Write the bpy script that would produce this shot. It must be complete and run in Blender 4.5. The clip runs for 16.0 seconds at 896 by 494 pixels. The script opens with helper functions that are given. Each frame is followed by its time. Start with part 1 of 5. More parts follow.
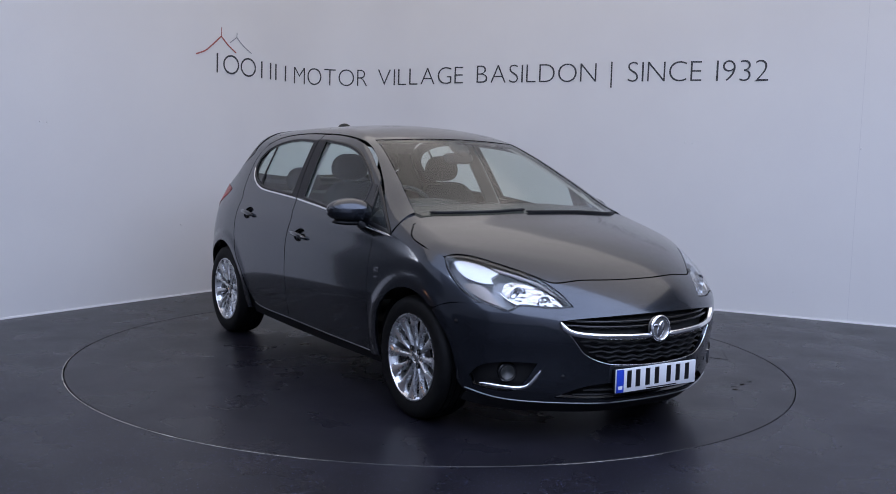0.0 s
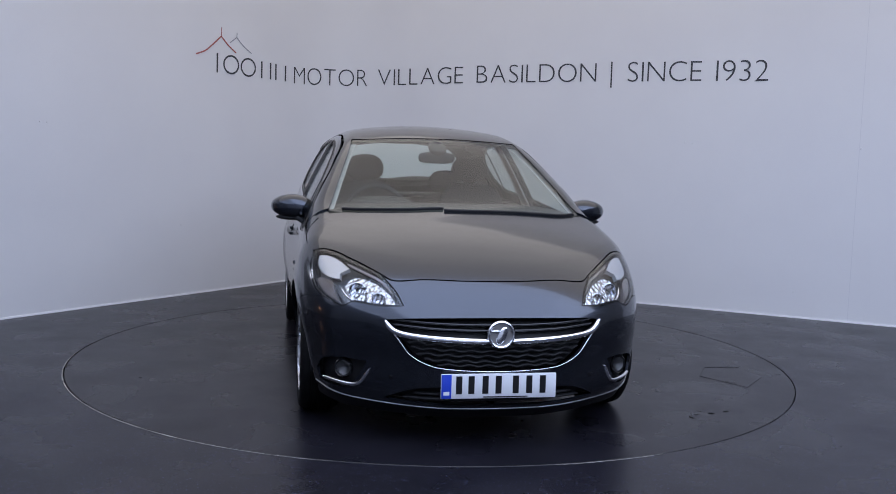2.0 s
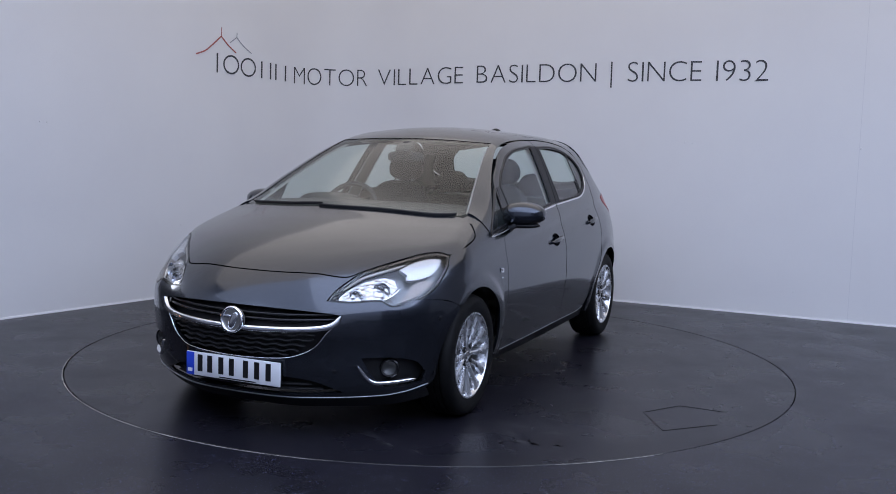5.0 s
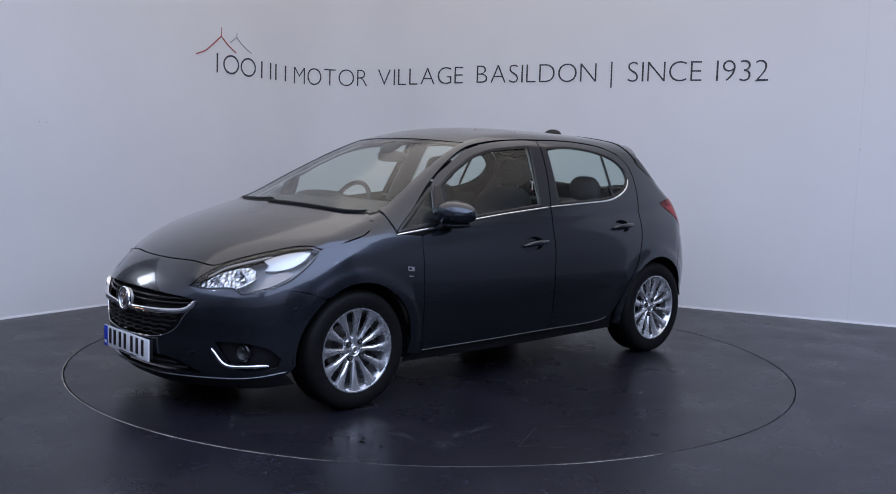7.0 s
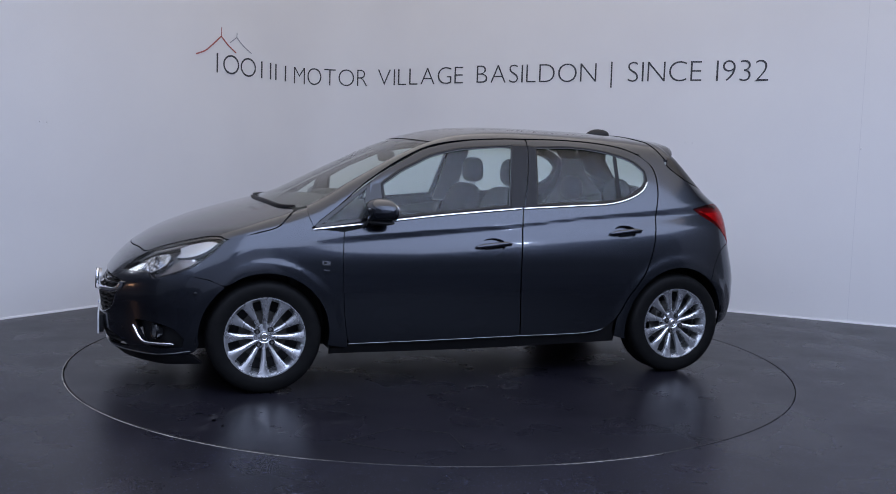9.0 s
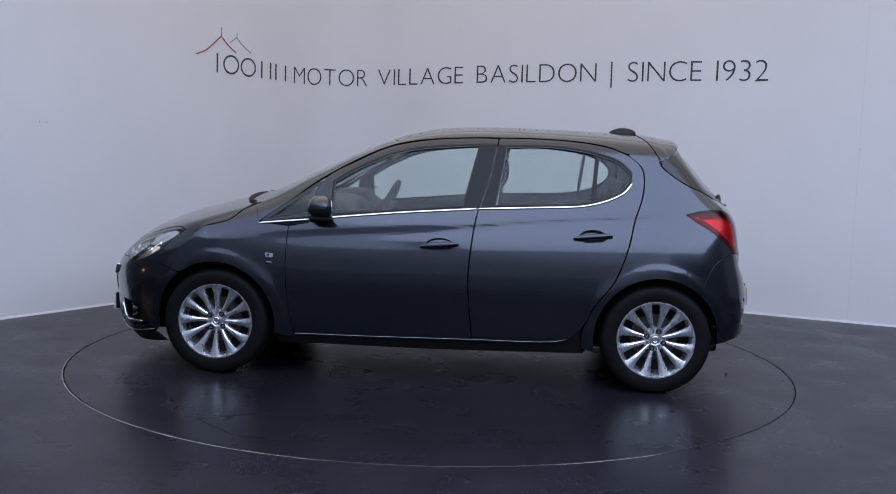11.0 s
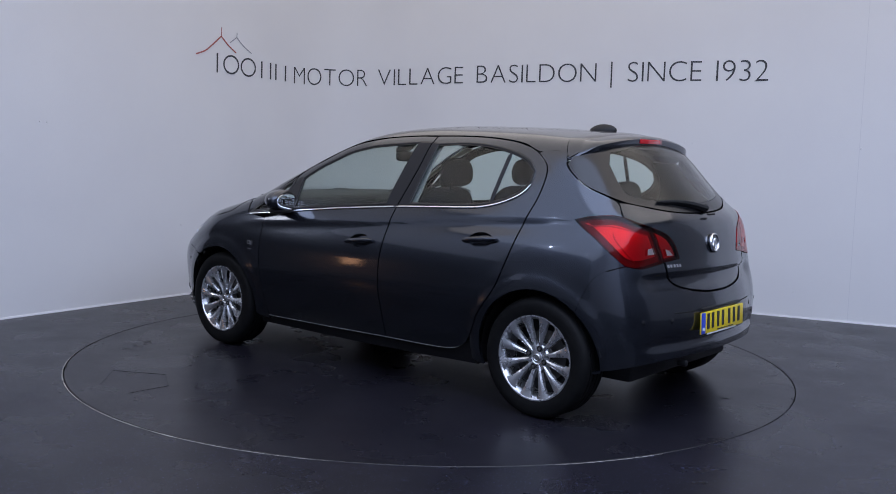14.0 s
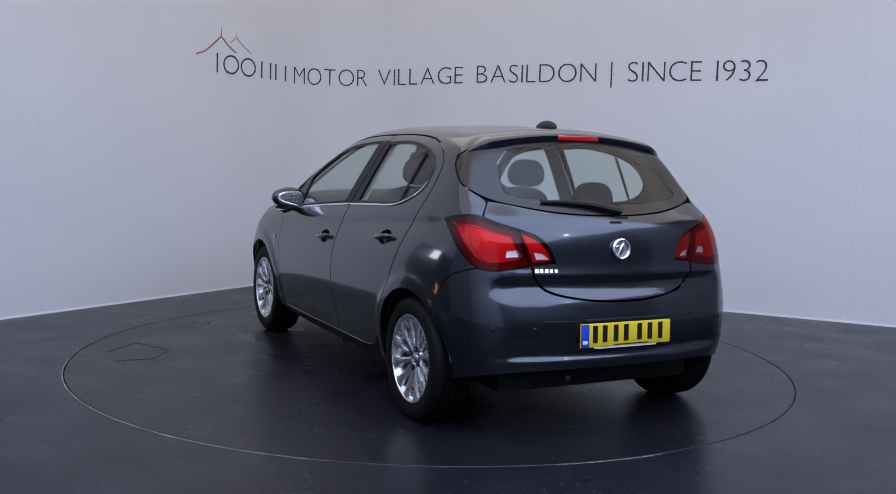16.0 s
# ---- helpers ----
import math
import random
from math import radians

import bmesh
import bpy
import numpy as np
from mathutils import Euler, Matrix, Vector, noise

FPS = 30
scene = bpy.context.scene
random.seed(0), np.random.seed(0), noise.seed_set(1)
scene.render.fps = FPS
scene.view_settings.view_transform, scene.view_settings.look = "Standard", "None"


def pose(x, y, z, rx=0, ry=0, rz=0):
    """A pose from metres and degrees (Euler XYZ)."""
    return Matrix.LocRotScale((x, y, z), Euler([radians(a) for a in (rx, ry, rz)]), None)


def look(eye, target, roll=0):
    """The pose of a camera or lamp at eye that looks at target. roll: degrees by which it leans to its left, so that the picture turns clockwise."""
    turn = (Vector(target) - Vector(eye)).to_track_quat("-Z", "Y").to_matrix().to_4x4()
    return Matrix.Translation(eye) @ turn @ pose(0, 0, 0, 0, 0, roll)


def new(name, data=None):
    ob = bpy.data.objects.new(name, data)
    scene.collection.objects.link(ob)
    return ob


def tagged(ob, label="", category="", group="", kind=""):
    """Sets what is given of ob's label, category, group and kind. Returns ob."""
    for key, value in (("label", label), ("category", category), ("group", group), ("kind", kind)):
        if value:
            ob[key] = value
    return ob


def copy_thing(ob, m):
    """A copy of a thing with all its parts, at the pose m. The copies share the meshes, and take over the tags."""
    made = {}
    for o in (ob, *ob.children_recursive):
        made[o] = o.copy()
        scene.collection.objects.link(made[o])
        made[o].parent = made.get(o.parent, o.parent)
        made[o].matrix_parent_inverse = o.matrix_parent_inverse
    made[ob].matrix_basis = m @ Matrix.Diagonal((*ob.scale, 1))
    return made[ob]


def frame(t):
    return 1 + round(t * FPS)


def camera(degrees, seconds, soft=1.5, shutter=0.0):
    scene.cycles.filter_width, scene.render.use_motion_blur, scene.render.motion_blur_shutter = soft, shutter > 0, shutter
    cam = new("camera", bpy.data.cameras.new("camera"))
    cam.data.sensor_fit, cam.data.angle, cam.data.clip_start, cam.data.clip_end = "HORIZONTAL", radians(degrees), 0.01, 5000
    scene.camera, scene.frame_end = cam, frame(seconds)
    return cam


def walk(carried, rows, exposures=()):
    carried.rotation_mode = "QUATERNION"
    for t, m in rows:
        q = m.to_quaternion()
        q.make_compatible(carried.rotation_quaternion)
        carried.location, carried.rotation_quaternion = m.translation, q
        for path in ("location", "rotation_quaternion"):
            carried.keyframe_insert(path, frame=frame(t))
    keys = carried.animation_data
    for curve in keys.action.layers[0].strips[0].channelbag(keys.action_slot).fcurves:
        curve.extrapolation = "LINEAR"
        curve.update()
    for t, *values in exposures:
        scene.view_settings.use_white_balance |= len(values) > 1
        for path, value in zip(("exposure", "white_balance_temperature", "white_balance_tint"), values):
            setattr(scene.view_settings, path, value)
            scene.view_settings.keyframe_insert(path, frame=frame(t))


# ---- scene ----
EYE = (0.0, -6.177, 1.325)
YAW, PITCH, ROLL = radians(0.765), radians(-5.705), 1.713
AIM = (EYE[0] + math.sin(YAW) * math.cos(PITCH), EYE[1] + math.cos(YAW) * math.cos(PITCH), EYE[2] + math.sin(PITCH))
cam = camera(49.78, 16.0, soft=0.9)
walk(cam, [(0, look(EYE, AIM, ROLL)), (16, look(EYE, AIM, ROLL))], [(0, 0.05, 6500, 13), (16, 0.05, 6500, 13)])

# ---- light: broad area lamps added overhead, cool at the sides, warmer over the middle ----
world = bpy.data.worlds.new("room_dark")
scene.world = world
world.use_nodes = True
world.node_tree.nodes["Background"].inputs[0].default_value = (0.5, 0.55, 0.65, 1)
world.node_tree.nodes["Background"].inputs[1].default_value = 0.02


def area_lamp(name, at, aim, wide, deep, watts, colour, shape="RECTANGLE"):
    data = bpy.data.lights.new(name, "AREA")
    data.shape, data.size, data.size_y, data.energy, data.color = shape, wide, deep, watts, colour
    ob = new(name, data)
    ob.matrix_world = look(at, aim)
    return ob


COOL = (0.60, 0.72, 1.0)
# unseen lamps as wide as the ceiling, standing in for unknown overhead light
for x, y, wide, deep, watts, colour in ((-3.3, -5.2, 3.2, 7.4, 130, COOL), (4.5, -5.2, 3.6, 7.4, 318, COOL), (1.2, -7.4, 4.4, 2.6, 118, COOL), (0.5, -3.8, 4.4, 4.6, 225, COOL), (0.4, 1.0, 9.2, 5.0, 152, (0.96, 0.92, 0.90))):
    area_lamp("ceiling_fill_light", (x, y, 3.94), (x, y, 0), wide, deep, watts, colour)
for x, y, watts in ((-3.9, -3.0, 4), (-3.9, -5.2, 4), (4.9, -5.2, 6)):
    area_lamp("ceiling_downlight", (x, y, 3.80), (0.3, 0.6, 0.6), 0.05, 0.05, watts, COOL, "DISK")
# daylight through a window in the left wall, out of view
area_lamp("window_light", (-3.66, 0.00, 1.80), (-2.84, -0.57, 1.70), 0.32, 0.42, 4.2, (0.82, 0.88, 1.0))
# a warm lamp low behind it
area_lamp("doorway_light", (-4.32, -0.95, 0.50), (-3.50, -1.52, 0.50), 0.24, 0.20, 0.8, (1.0, 0.52, 0.28))
# ---- materials ----
def material(name, colour, rough=0.5, metal=0.0, coat=0.0, **more):
    m = bpy.data.materials.new(name)
    m.use_nodes = True
    b = m.node_tree.nodes["Principled BSDF"]
    b.inputs["Base Color"].default_value = (*colour, 1)
    b.inputs["Roughness"].default_value = rough
    b.inputs["Metallic"].default_value = metal
    b.inputs["Coat Weight"].default_value = coat
    b.inputs["Coat Roughness"].default_value = 0.03
    for key, value in more.items():
        b.inputs[key.replace("_", " ")].default_value = value
    return m


def node(m, kind, **inputs):
    n = m.node_tree.nodes.new(kind)
    for key, value in inputs.items():
        n.inputs[key.replace("_", " ")].default_value = value
    return n


def link(m, a, out, b, into):
    m.node_tree.links.new(a.outputs[out], b.inputs[into])


def principled(m):
    return m.node_tree.nodes["Principled BSDF"]


def mottle(m, scale, amount, dark, light, into="Base Color", detail=4.0):
    """Vary a colour or a value between two, by noise at a size in metres."""
    c = node(m, "ShaderNodeTexCoord")
    n = node(m, "ShaderNodeTexNoise", Scale=scale, Detail=detail)
    link(m, c, "Object", n, "Vector")
    r = node(m, "ShaderNodeMapRange", From_Min=0.5 - amount, From_Max=0.5 + amount)
    link(m, n, "Fac", r, "Value")
    if into == "Base Color":
        mix = m.node_tree.nodes.new("ShaderNodeMix")
        mix.data_type = "RGBA"
        mix.inputs[6].default_value, mix.inputs[7].default_value = (*dark, 1), (*light, 1)
        m.node_tree.links.new(r.outputs["Result"], mix.inputs[0])
        m.node_tree.links.new(mix.outputs[2], principled(m).inputs[into])
    else:
        r.inputs["To Min"].default_value, r.inputs["To Max"].default_value = dark, light
        link(m, r, "Result", principled(m), into)
    return n


def bumpy(m, scale, height, detail=3.0):
    c = node(m, "ShaderNodeTexCoord")
    n = node(m, "ShaderNodeTexNoise", Scale=scale, Detail=detail)
    link(m, c, "Object", n, "Vector")
    b = node(m, "ShaderNodeBump", Strength=1.0, Distance=height)
    link(m, n, "Fac", b, "Height")
    link(m, b, "Normal", principled(m), "Normal")


PAINT = material("graphite_metallic_paint", (0.03, 0.035, 0.048), 0.25, 0.85, 0.85)
principled(PAINT).inputs["Coat Roughness"].default_value = 0.075
mottle(PAINT, 900, 0.25, (0.022, 0.0255, 0.0335), (0.045, 0.0515, 0.066), detail=1)
BLACK = material("black_plastic", (0.009, 0.009, 0.010), 0.5, Specular_IOR_Level=0.3)
bumpy(BLACK, 700, 0.0002)
GLOSS = material("gloss_black_trim", (0.006, 0.006, 0.007), 0.24, 0, 0.0)
RUBBER = material("tyre_rubber", (0.005, 0.005, 0.006), 0.6, Specular_IOR_Level=0.14)
mottle(RUBBER, 30, 0.2, (0.0035, 0.0035, 0.004), (0.007, 0.007, 0.007))
CHROME = material("chrome", (0.88, 0.89, 0.91), 0.16, 1.0)
ALLOY = material("silver_alloy", (0.70, 0.71, 0.73), 0.26, 0.9, 0.4)
mottle(ALLOY, 25, 0.3, 0.22, 0.34, "Roughness")
STEEL = material("brake_steel", (0.35, 0.34, 0.33), 0.4, 0.9)
RED = material("red_lens", (0.45, 0.006, 0.012), 0.12, 0, 0.8)
REFLECTOR = material("lamp_reflector", (0.50, 0.51, 0.54), 0.10, 1.0)
SEAT = material("charcoal_seat_fabric", (0.022, 0.022, 0.025), 0.85)
bumpy(SEAT, 500, 0.0006)
DASH = material("dark_dashboard_plastic", (0.02, 0.02, 0.022), 0.6)
bumpy(DASH, 400, 0.0003)
LINING = material("pale_headlining", (0.42, 0.41, 0.39), 0.9)
YELLOW = material("yellow_plate", (0.75, 0.56, 0.02), 0.35)
WHITE = material("white_plate", (0.75, 0.76, 0.78), 0.35)
BLUE = material("blue_plate_band", (0.02, 0.06, 0.5), 0.35)
INK = material("black_ink", (0.008, 0.008, 0.009), 0.4)
DIFFUSER = material("pale_light_guide", (0.36, 0.37, 0.39), 0.3, 0, 0.5)
MIRROR = material("mirror_glass", (0.85, 0.86, 0.87), 0.02, 1.0)
INDICATOR = material("smoky_indicator", (0.16, 0.135, 0.12), 0.3, 0.7, 0.8)
DULL = material("dull_bright_strip", (0.30, 0.31, 0.33), 0.3, 0.8)


def glass(name, tint, rough=0.0, gloss_share=0.032):
    """Thin automotive glass: clear with a gloss, and a tint."""
    m = bpy.data.materials.new(name)
    m.use_nodes = True
    t = m.node_tree
    t.nodes.remove(t.nodes["Principled BSDF"])
    out = t.nodes["Material Output"]
    clear = node(m, "ShaderNodeBsdfTransparent", Color=(*tint, 1))
    gloss = node(m, "ShaderNodeBsdfGlossy", Color=(1, 1, 1, 1), Roughness=rough)
    f = node(m, "ShaderNodeLayerWeight", Blend=0.5)
    steep = m.node_tree.nodes.new("ShaderNodeMath")
    steep.operation, steep.inputs[1].default_value = "POWER", 4.5
    share = m.node_tree.nodes.new("ShaderNodeMath")
    share.operation, share.inputs[1].default_value, share.inputs[2].default_value = "MULTIPLY_ADD", 0.9, gloss_share
    mix = node(m, "ShaderNodeMixShader")
    link(m, f, "Facing", steep, 0)
    link(m, steep, "Value", share, 0)
    link(m, share, "Value", mix, 0)
    link(m, clear, "BSDF", mix, 1)
    link(m, gloss, "BSDF", mix, 2)
    link(m, mix, "Shader", out, "Surface")
    return m


GLASS = glass("car_glass", (0.78, 0.86, 0.83), 0.16)
SCREEN = glass("windscreen_glass", (0.82, 0.88, 0.84), 0.12)
RED_LENS = glass("red_lamp_lens", (0.72, 0.010, 0.018), 0.08, 0.02)
LENS = glass("clear_lens", (0.93, 0.94, 0.95), 0.06)


def facets(name, colour, rough, scale, height):
    """A bright reflector pressed into small facets."""
    m = material(name, colour, rough, 1.0)
    c = node(m, "ShaderNodeTexCoord")
    v = node(m, "ShaderNodeTexVoronoi", Scale=scale)
    link(m, c, "Object", v, "Vector")
    b = node(m, "ShaderNodeBump", Strength=1.0, Distance=height)
    link(m, v, "Distance", b, "Height")
    link(m, b, "Normal", principled(m), "Normal")
    return m


FACETS = facets("faceted_reflector", (0.60, 0.61, 0.63), 0.16, 48, 0.009)
TAIL_BACK = facets("tail_reflector", (0.80, 0.78, 0.78), 0.4, 110, 0.0012)

LAMP_GREY = material("lamp_housing_grey", (0.14, 0.145, 0.155), 0.35, 0.8)
TAIL_DIM = material("deep_red_lamp_body", (0.12, 0.05, 0.05), 0.45, 0.3)
GUIDE = material("clear_light_blade", (0.50, 0.51, 0.525), 0.25, 0.5, 0.6)
SATIN = material("satin_black_trim", (0.010, 0.010, 0.012), 0.5, 0, 0, Specular_IOR_Level=0.25)
DISC_STEEL = material("worn_brake_disc", (0.12, 0.115, 0.11), 0.45, 0.9)
# ---- the car's skin: one smooth closed form, from which all panels are cut ----
def curve_of(xs, ys, smooth=0.03):
    """A smooth curve through (xs, ys), held level past its ends."""
    xs, ys = np.array(xs, float), np.array(ys, float)
    lo, hi = xs[0] - 0.5, xs[-1] + 0.5
    grid = np.linspace(lo, hi, 1200)
    h, d = np.diff(xs), np.diff(ys) / np.diff(xs)
    m = np.empty_like(ys)
    m[0], m[-1] = d[0], d[-1]
    m[1:-1] = np.where(d[:-1] * d[1:] > 0, (h[:-1] + h[1:]) / (h[:-1] / np.where(d[1:] == 0, 1e-9, d[1:]) + h[1:] / np.where(d[:-1] == 0, 1e-9, d[:-1]) + 1e-12), 0)
    g = np.clip(grid, xs[0], xs[-1])
    i = np.clip(np.searchsorted(xs, g) - 1, 0, len(h) - 1)
    s = (g - xs[i]) / h[i]
    v = (1 + 2 * s) * (1 - s) ** 2 * ys[i] + s * (1 - s) ** 2 * h[i] * m[i] + s * s * (3 - 2 * s) * ys[i + 1] + s * s * (s - 1) * h[i] * m[i + 1]
    v += np.where(grid < xs[0], (grid - xs[0]) * m[0], 0) + np.where(grid > xs[-1], (grid - xs[-1]) * m[-1], 0)
    step = grid[1] - grid[0]
    n = max(1, int(3 * smooth / step))
    k = np.exp(-0.5 * (np.arange(-n, n + 1) * step / smooth) ** 2)
    v = np.convolve(np.pad(v, n, mode="reflect", reflect_type="odd"), k / k.sum(), mode="valid")
    return lambda q: np.interp(q, grid, v)


# centre line from nose to tail, seen from the side
crown_line = curve_of(
    [-1.95, -1.70, -1.50, -1.20, -0.80, -0.30, 0.00, 0.25, 0.45, 0.80, 1.12, 1.24, 1.45, 1.70, 1.90, 2.00, 2.10],
    [1.375, 1.398, 1.421, 1.452, 1.473, 1.480, 1.466, 1.418, 1.346, 1.183, 1.037, 1.000, 0.945, 0.862, 0.757, 0.670, 0.54], 0.035)
sweep_back = curve_of([-1.8, -1.0, 0.0, 0.4, 0.9, 1.25, 1.5, 1.9], [0.0, 0.0, 0.04, 0.16, 0.25, 0.33, 0.30, 0.2], 0.1)
crown_fall = curve_of([-1.8, -1.0, 0.0, 0.4, 0.8, 1.2, 1.6, 2.0], [0.10, 0.09, 0.08, 0.05, 0.025, 0.025, 0.03, 0.05], 0.1)
half_width = curve_of([-2.0, -1.80, -1.5, -1.2, -0.7, 0.0, 0.6, 1.0, 1.3, 1.6, 1.85, 2.1], [0.64, 0.76, 0.835, 0.862, 0.868, 0.868, 0.866, 0.864, 0.858, 0.838, 0.79, 0.68], 0.08)
side_inset = curve_of([0.10, 0.18, 0.30, 0.42, 0.58, 0.70, 0.80, 0.88, 0.95, 1.01, 1.10, 1.25, 1.37, 1.46], [0.125, 0.084, 0.045, 0.021, 0.0, 0.002, 0.018, 0.042, 0.075, 0.105, 0.148, 0.225, 0.295, 0.38], 0.016)
shoulder_line = curve_of([-1.6, -1.1, -0.6, -0.23, 0.2, 0.45, 0.75, 1.0], [1.005, 0.974, 0.940, 0.903, 0.872, 0.854, 0.834, 0.82], 0.06)
shoulder_depth = curve_of([-1.6, -1.35, -1.1, 0.3, 0.6, 0.85, 1.05], [0.008, 0.011, 0.015, 0.015, 0.012, 0.007, 0.0], 0.05)
nose_line = curve_of([0.10, 0.17, 0.22, 0.30, 0.40, 0.50, 0.58, 0.66, 0.74, 0.85], [1.95, 2.036, 2.074, 2.09, 2.096, 2.11, 2.108, 2.064, 1.99, 1.86], 0.02)
nose_plan = curve_of([-0.1, 0.0, 0.10, 0.25, 0.40, 0.55, 0.68, 0.78, 0.88], [0.004, 0.0, 0.003, 0.022, 0.085, 0.175, 0.275, 0.39, 0.60], 0.03)
tail_line = curve_of([0.10, 0.22, 0.32, 0.375, 0.405, 0.435, 0.465, 0.50, 0.545, 0.572, 0.60, 0.635, 0.66, 0.70, 0.735, 0.755, 0.80, 0.92, 1.00, 1.06, 1.20, 1.36, 1.45], [-1.70, -1.78, -1.850, -1.856, -1.838, -1.848, -1.858, -1.862, -1.861, -1.857, -1.850, -1.841, -1.832, -1.806, -1.798, -1.814, -1.803, -1.783, -1.754, -1.704, -1.578, -1.435, -1.345], 0.008)
tail_smooth = curve_of([0.10, 0.22, 0.34, 0.45, 0.54, 0.62, 0.72, 0.82, 0.92, 1.00, 1.06, 1.20, 1.36, 1.45], [-1.69, -1.785, -1.842, -1.862, -1.862, -1.852, -1.828, -1.803, -1.783, -1.754, -1.704, -1.578, -1.435, -1.345], 0.014)
tail_plan = curve_of([-0.1, 0.0, 0.15, 0.35, 0.50, 0.62, 0.72, 0.82, 0.9], [0.002, 0.0, 0.006, 0.025, 0.055, 0.082, 0.13, 0.235, 0.45], 0.03)


def soft_max(a, b, r):
    h = np.maximum(r - np.abs(a - b), 0) / r
    return np.maximum(a, b) + h * h * r * 0.25


def skin(x, y, z):
    """Below nothing inside the car's body, above nothing outside."""
    ya = np.abs(y)
    xs = x + sweep_back(x) * ya ** 2
    top = (z - (crown_line(xs) - crown_fall(x) * (ya / 0.7) ** 2)) * 0.85
    below = z - shoulder_line(x)
    scoop = shoulder_depth(x) * np.exp(np.minimum(below, 0) / 0.10) / (1 + np.exp(np.clip(below / 0.012, -40, 40)))
    flare = np.zeros_like(x + z)
    for mid in (1.255, -1.255):
        r = np.hypot(x - mid, z - 0.308)
        flare = flare + 0.011 / (1 + np.exp(np.clip((r - 0.408) / 0.010, -40, 40)))
    side = ya - (half_width(x) - side_inset(z) - scoop + flare)
    front = x - (nose_line(z) - nose_plan(ya))
    outer = np.clip((ya - 0.52) / 0.2, 0, 1)
    outer = outer * outer * (3 - 2 * outer)
    back = (tail_line(z) * (1 - outer) + tail_smooth(z) * outer + tail_plan(ya) * (1 + 0.55 / (1 + np.exp(np.clip((1.06 - z) / 0.03, -40, 40))))) - x
    f = soft_max(top, side, 0.07)
    f = soft_max(f, front * 0.8, 0.08)
    return soft_max(f, back * 0.8, 0.07)


def skin_normal(p):
    e = 0.004
    g = np.stack([skin(p[:, 0] + e * a, p[:, 1] + e * b, p[:, 2] + e * c) - skin(p[:, 0] - e * a, p[:, 1] - e * b, p[:, 2] - e * c) for a, b, c in ((1, 0, 0), (0, 1, 0), (0, 0, 1))], 1)
    return g / np.linalg.norm(g, axis=1)[:, None]


def meet_skin(o, d, far=2.4):
    """Where rays from o along d first meet the skin."""
    lo, hi = np.zeros(len(o)), np.full(len(o), far)
    found = np.zeros(len(o), bool)
    for s in np.linspace(0, far, 97)[1:]:
        q = o + d * s
        inside = (skin(q[:, 0], q[:, 1], q[:, 2]) < 0) & ~found
        hi[inside], found = s, found | inside
        lo[~found] = s
    lo[~found] = hi[~found] = far
    for _ in range(30):
        mid = (lo + hi) / 2
        q = o + d * mid[:, None]
        inside = skin(q[:, 0], q[:, 1], q[:, 2]) < 0
        hi, lo = np.where(inside, mid, hi), np.where(inside, lo, mid)
    return o + d * hi[:, None]


def onto(way, uv):
    """Lay plan points on the skin: 'side' (x, z), 'top' (x, y), 'nose' (degrees, z), 'tail' (degrees, z)."""
    u, v = np.array(uv, float).T
    one, nil = np.ones_like(u), np.zeros_like(u)
    if way == "side":
        return meet_skin(np.stack([u, one * 1.2, v], 1), np.stack([nil, -one, nil], 1), 1.2)
    if way == "top":
        return meet_skin(np.stack([u, v, one * 1.8], 1), np.stack([nil, nil, -one], 1), 1.6)
    s, mid = (1, 1.0) if way == "nose" else (-1, -1.0)
    c, n = np.cos(np.radians(u)) * s, np.sin(np.radians(u))
    return meet_skin(np.stack([mid + c * 1.8, n * 1.8, v], 1), np.stack([-c, -n, nil], 1), 1.75)
# ---- mesh tools ----
from mathutils.geometry import delaunay_2d_cdt


def mesh_object(name, mesh, mat, parent=None, label=""):
    if mat:
        mesh.materials.append(mat)
    ob = new(name, mesh)
    if parent:
        ob.parent = parent
    return tagged(ob, label)


def part(name, bm, mat, parent=None, label="", smooth=35):
    """One bmesh as one object under a thing or a part."""
    mesh = bpy.data.meshes.new(name)
    bmesh.ops.recalc_face_normals(bm, faces=bm.faces)
    for f in bm.faces:
        f.smooth = smooth > 0
    for e in bm.edges:
        e.smooth = len(e.link_faces) == 2 and e.calc_face_angle(0) < radians(smooth)
    bm.to_mesh(mesh)
    bm.free()
    return mesh_object(name, mesh, mat, parent, label)


def path_through(points, spacing, closed=True, corner=48):
    """Points at an even spacing on a curve through the given ones; sharp turns stay sharp."""
    P = [np.array(q, float) for q in points]
    n, out = len(P), []
    way = lambda a, b: (b - a) / (np.linalg.norm(b - a) + 1e-9)
    sharp = []
    for i in range(n):
        if not closed and i in (0, n - 1):
            sharp.append(True)
            continue
        c = float(np.dot(way(P[i - 1], P[i]), way(P[i], P[(i + 1) % n])))
        sharp.append(c < math.cos(radians(corner)))
    for i in range(n if closed else n - 1):
        a, b = P[i], P[(i + 1) % n]
        d = np.linalg.norm(b - a)
        ma = b - a if sharp[i] else (b - P[i - 1]) * d / (d + np.linalg.norm(a - P[i - 1]))
        j = (i + 1) % n
        mb = b - a if sharp[j] else (P[(j + 1) % n] - a) * d / (d + np.linalg.norm(P[(j + 1) % n] - b))
        k = max(1, int(math.ceil(d / spacing)))
        for s in np.arange(k) / k:
            out.append((1 + 2 * s) * (1 - s) ** 2 * a + s * (1 - s) ** 2 * ma + s * s * (3 - 2 * s) * b + s * s * (s - 1) * mb)
    if not closed:
        out.append(P[-1])
    return np.array(out)


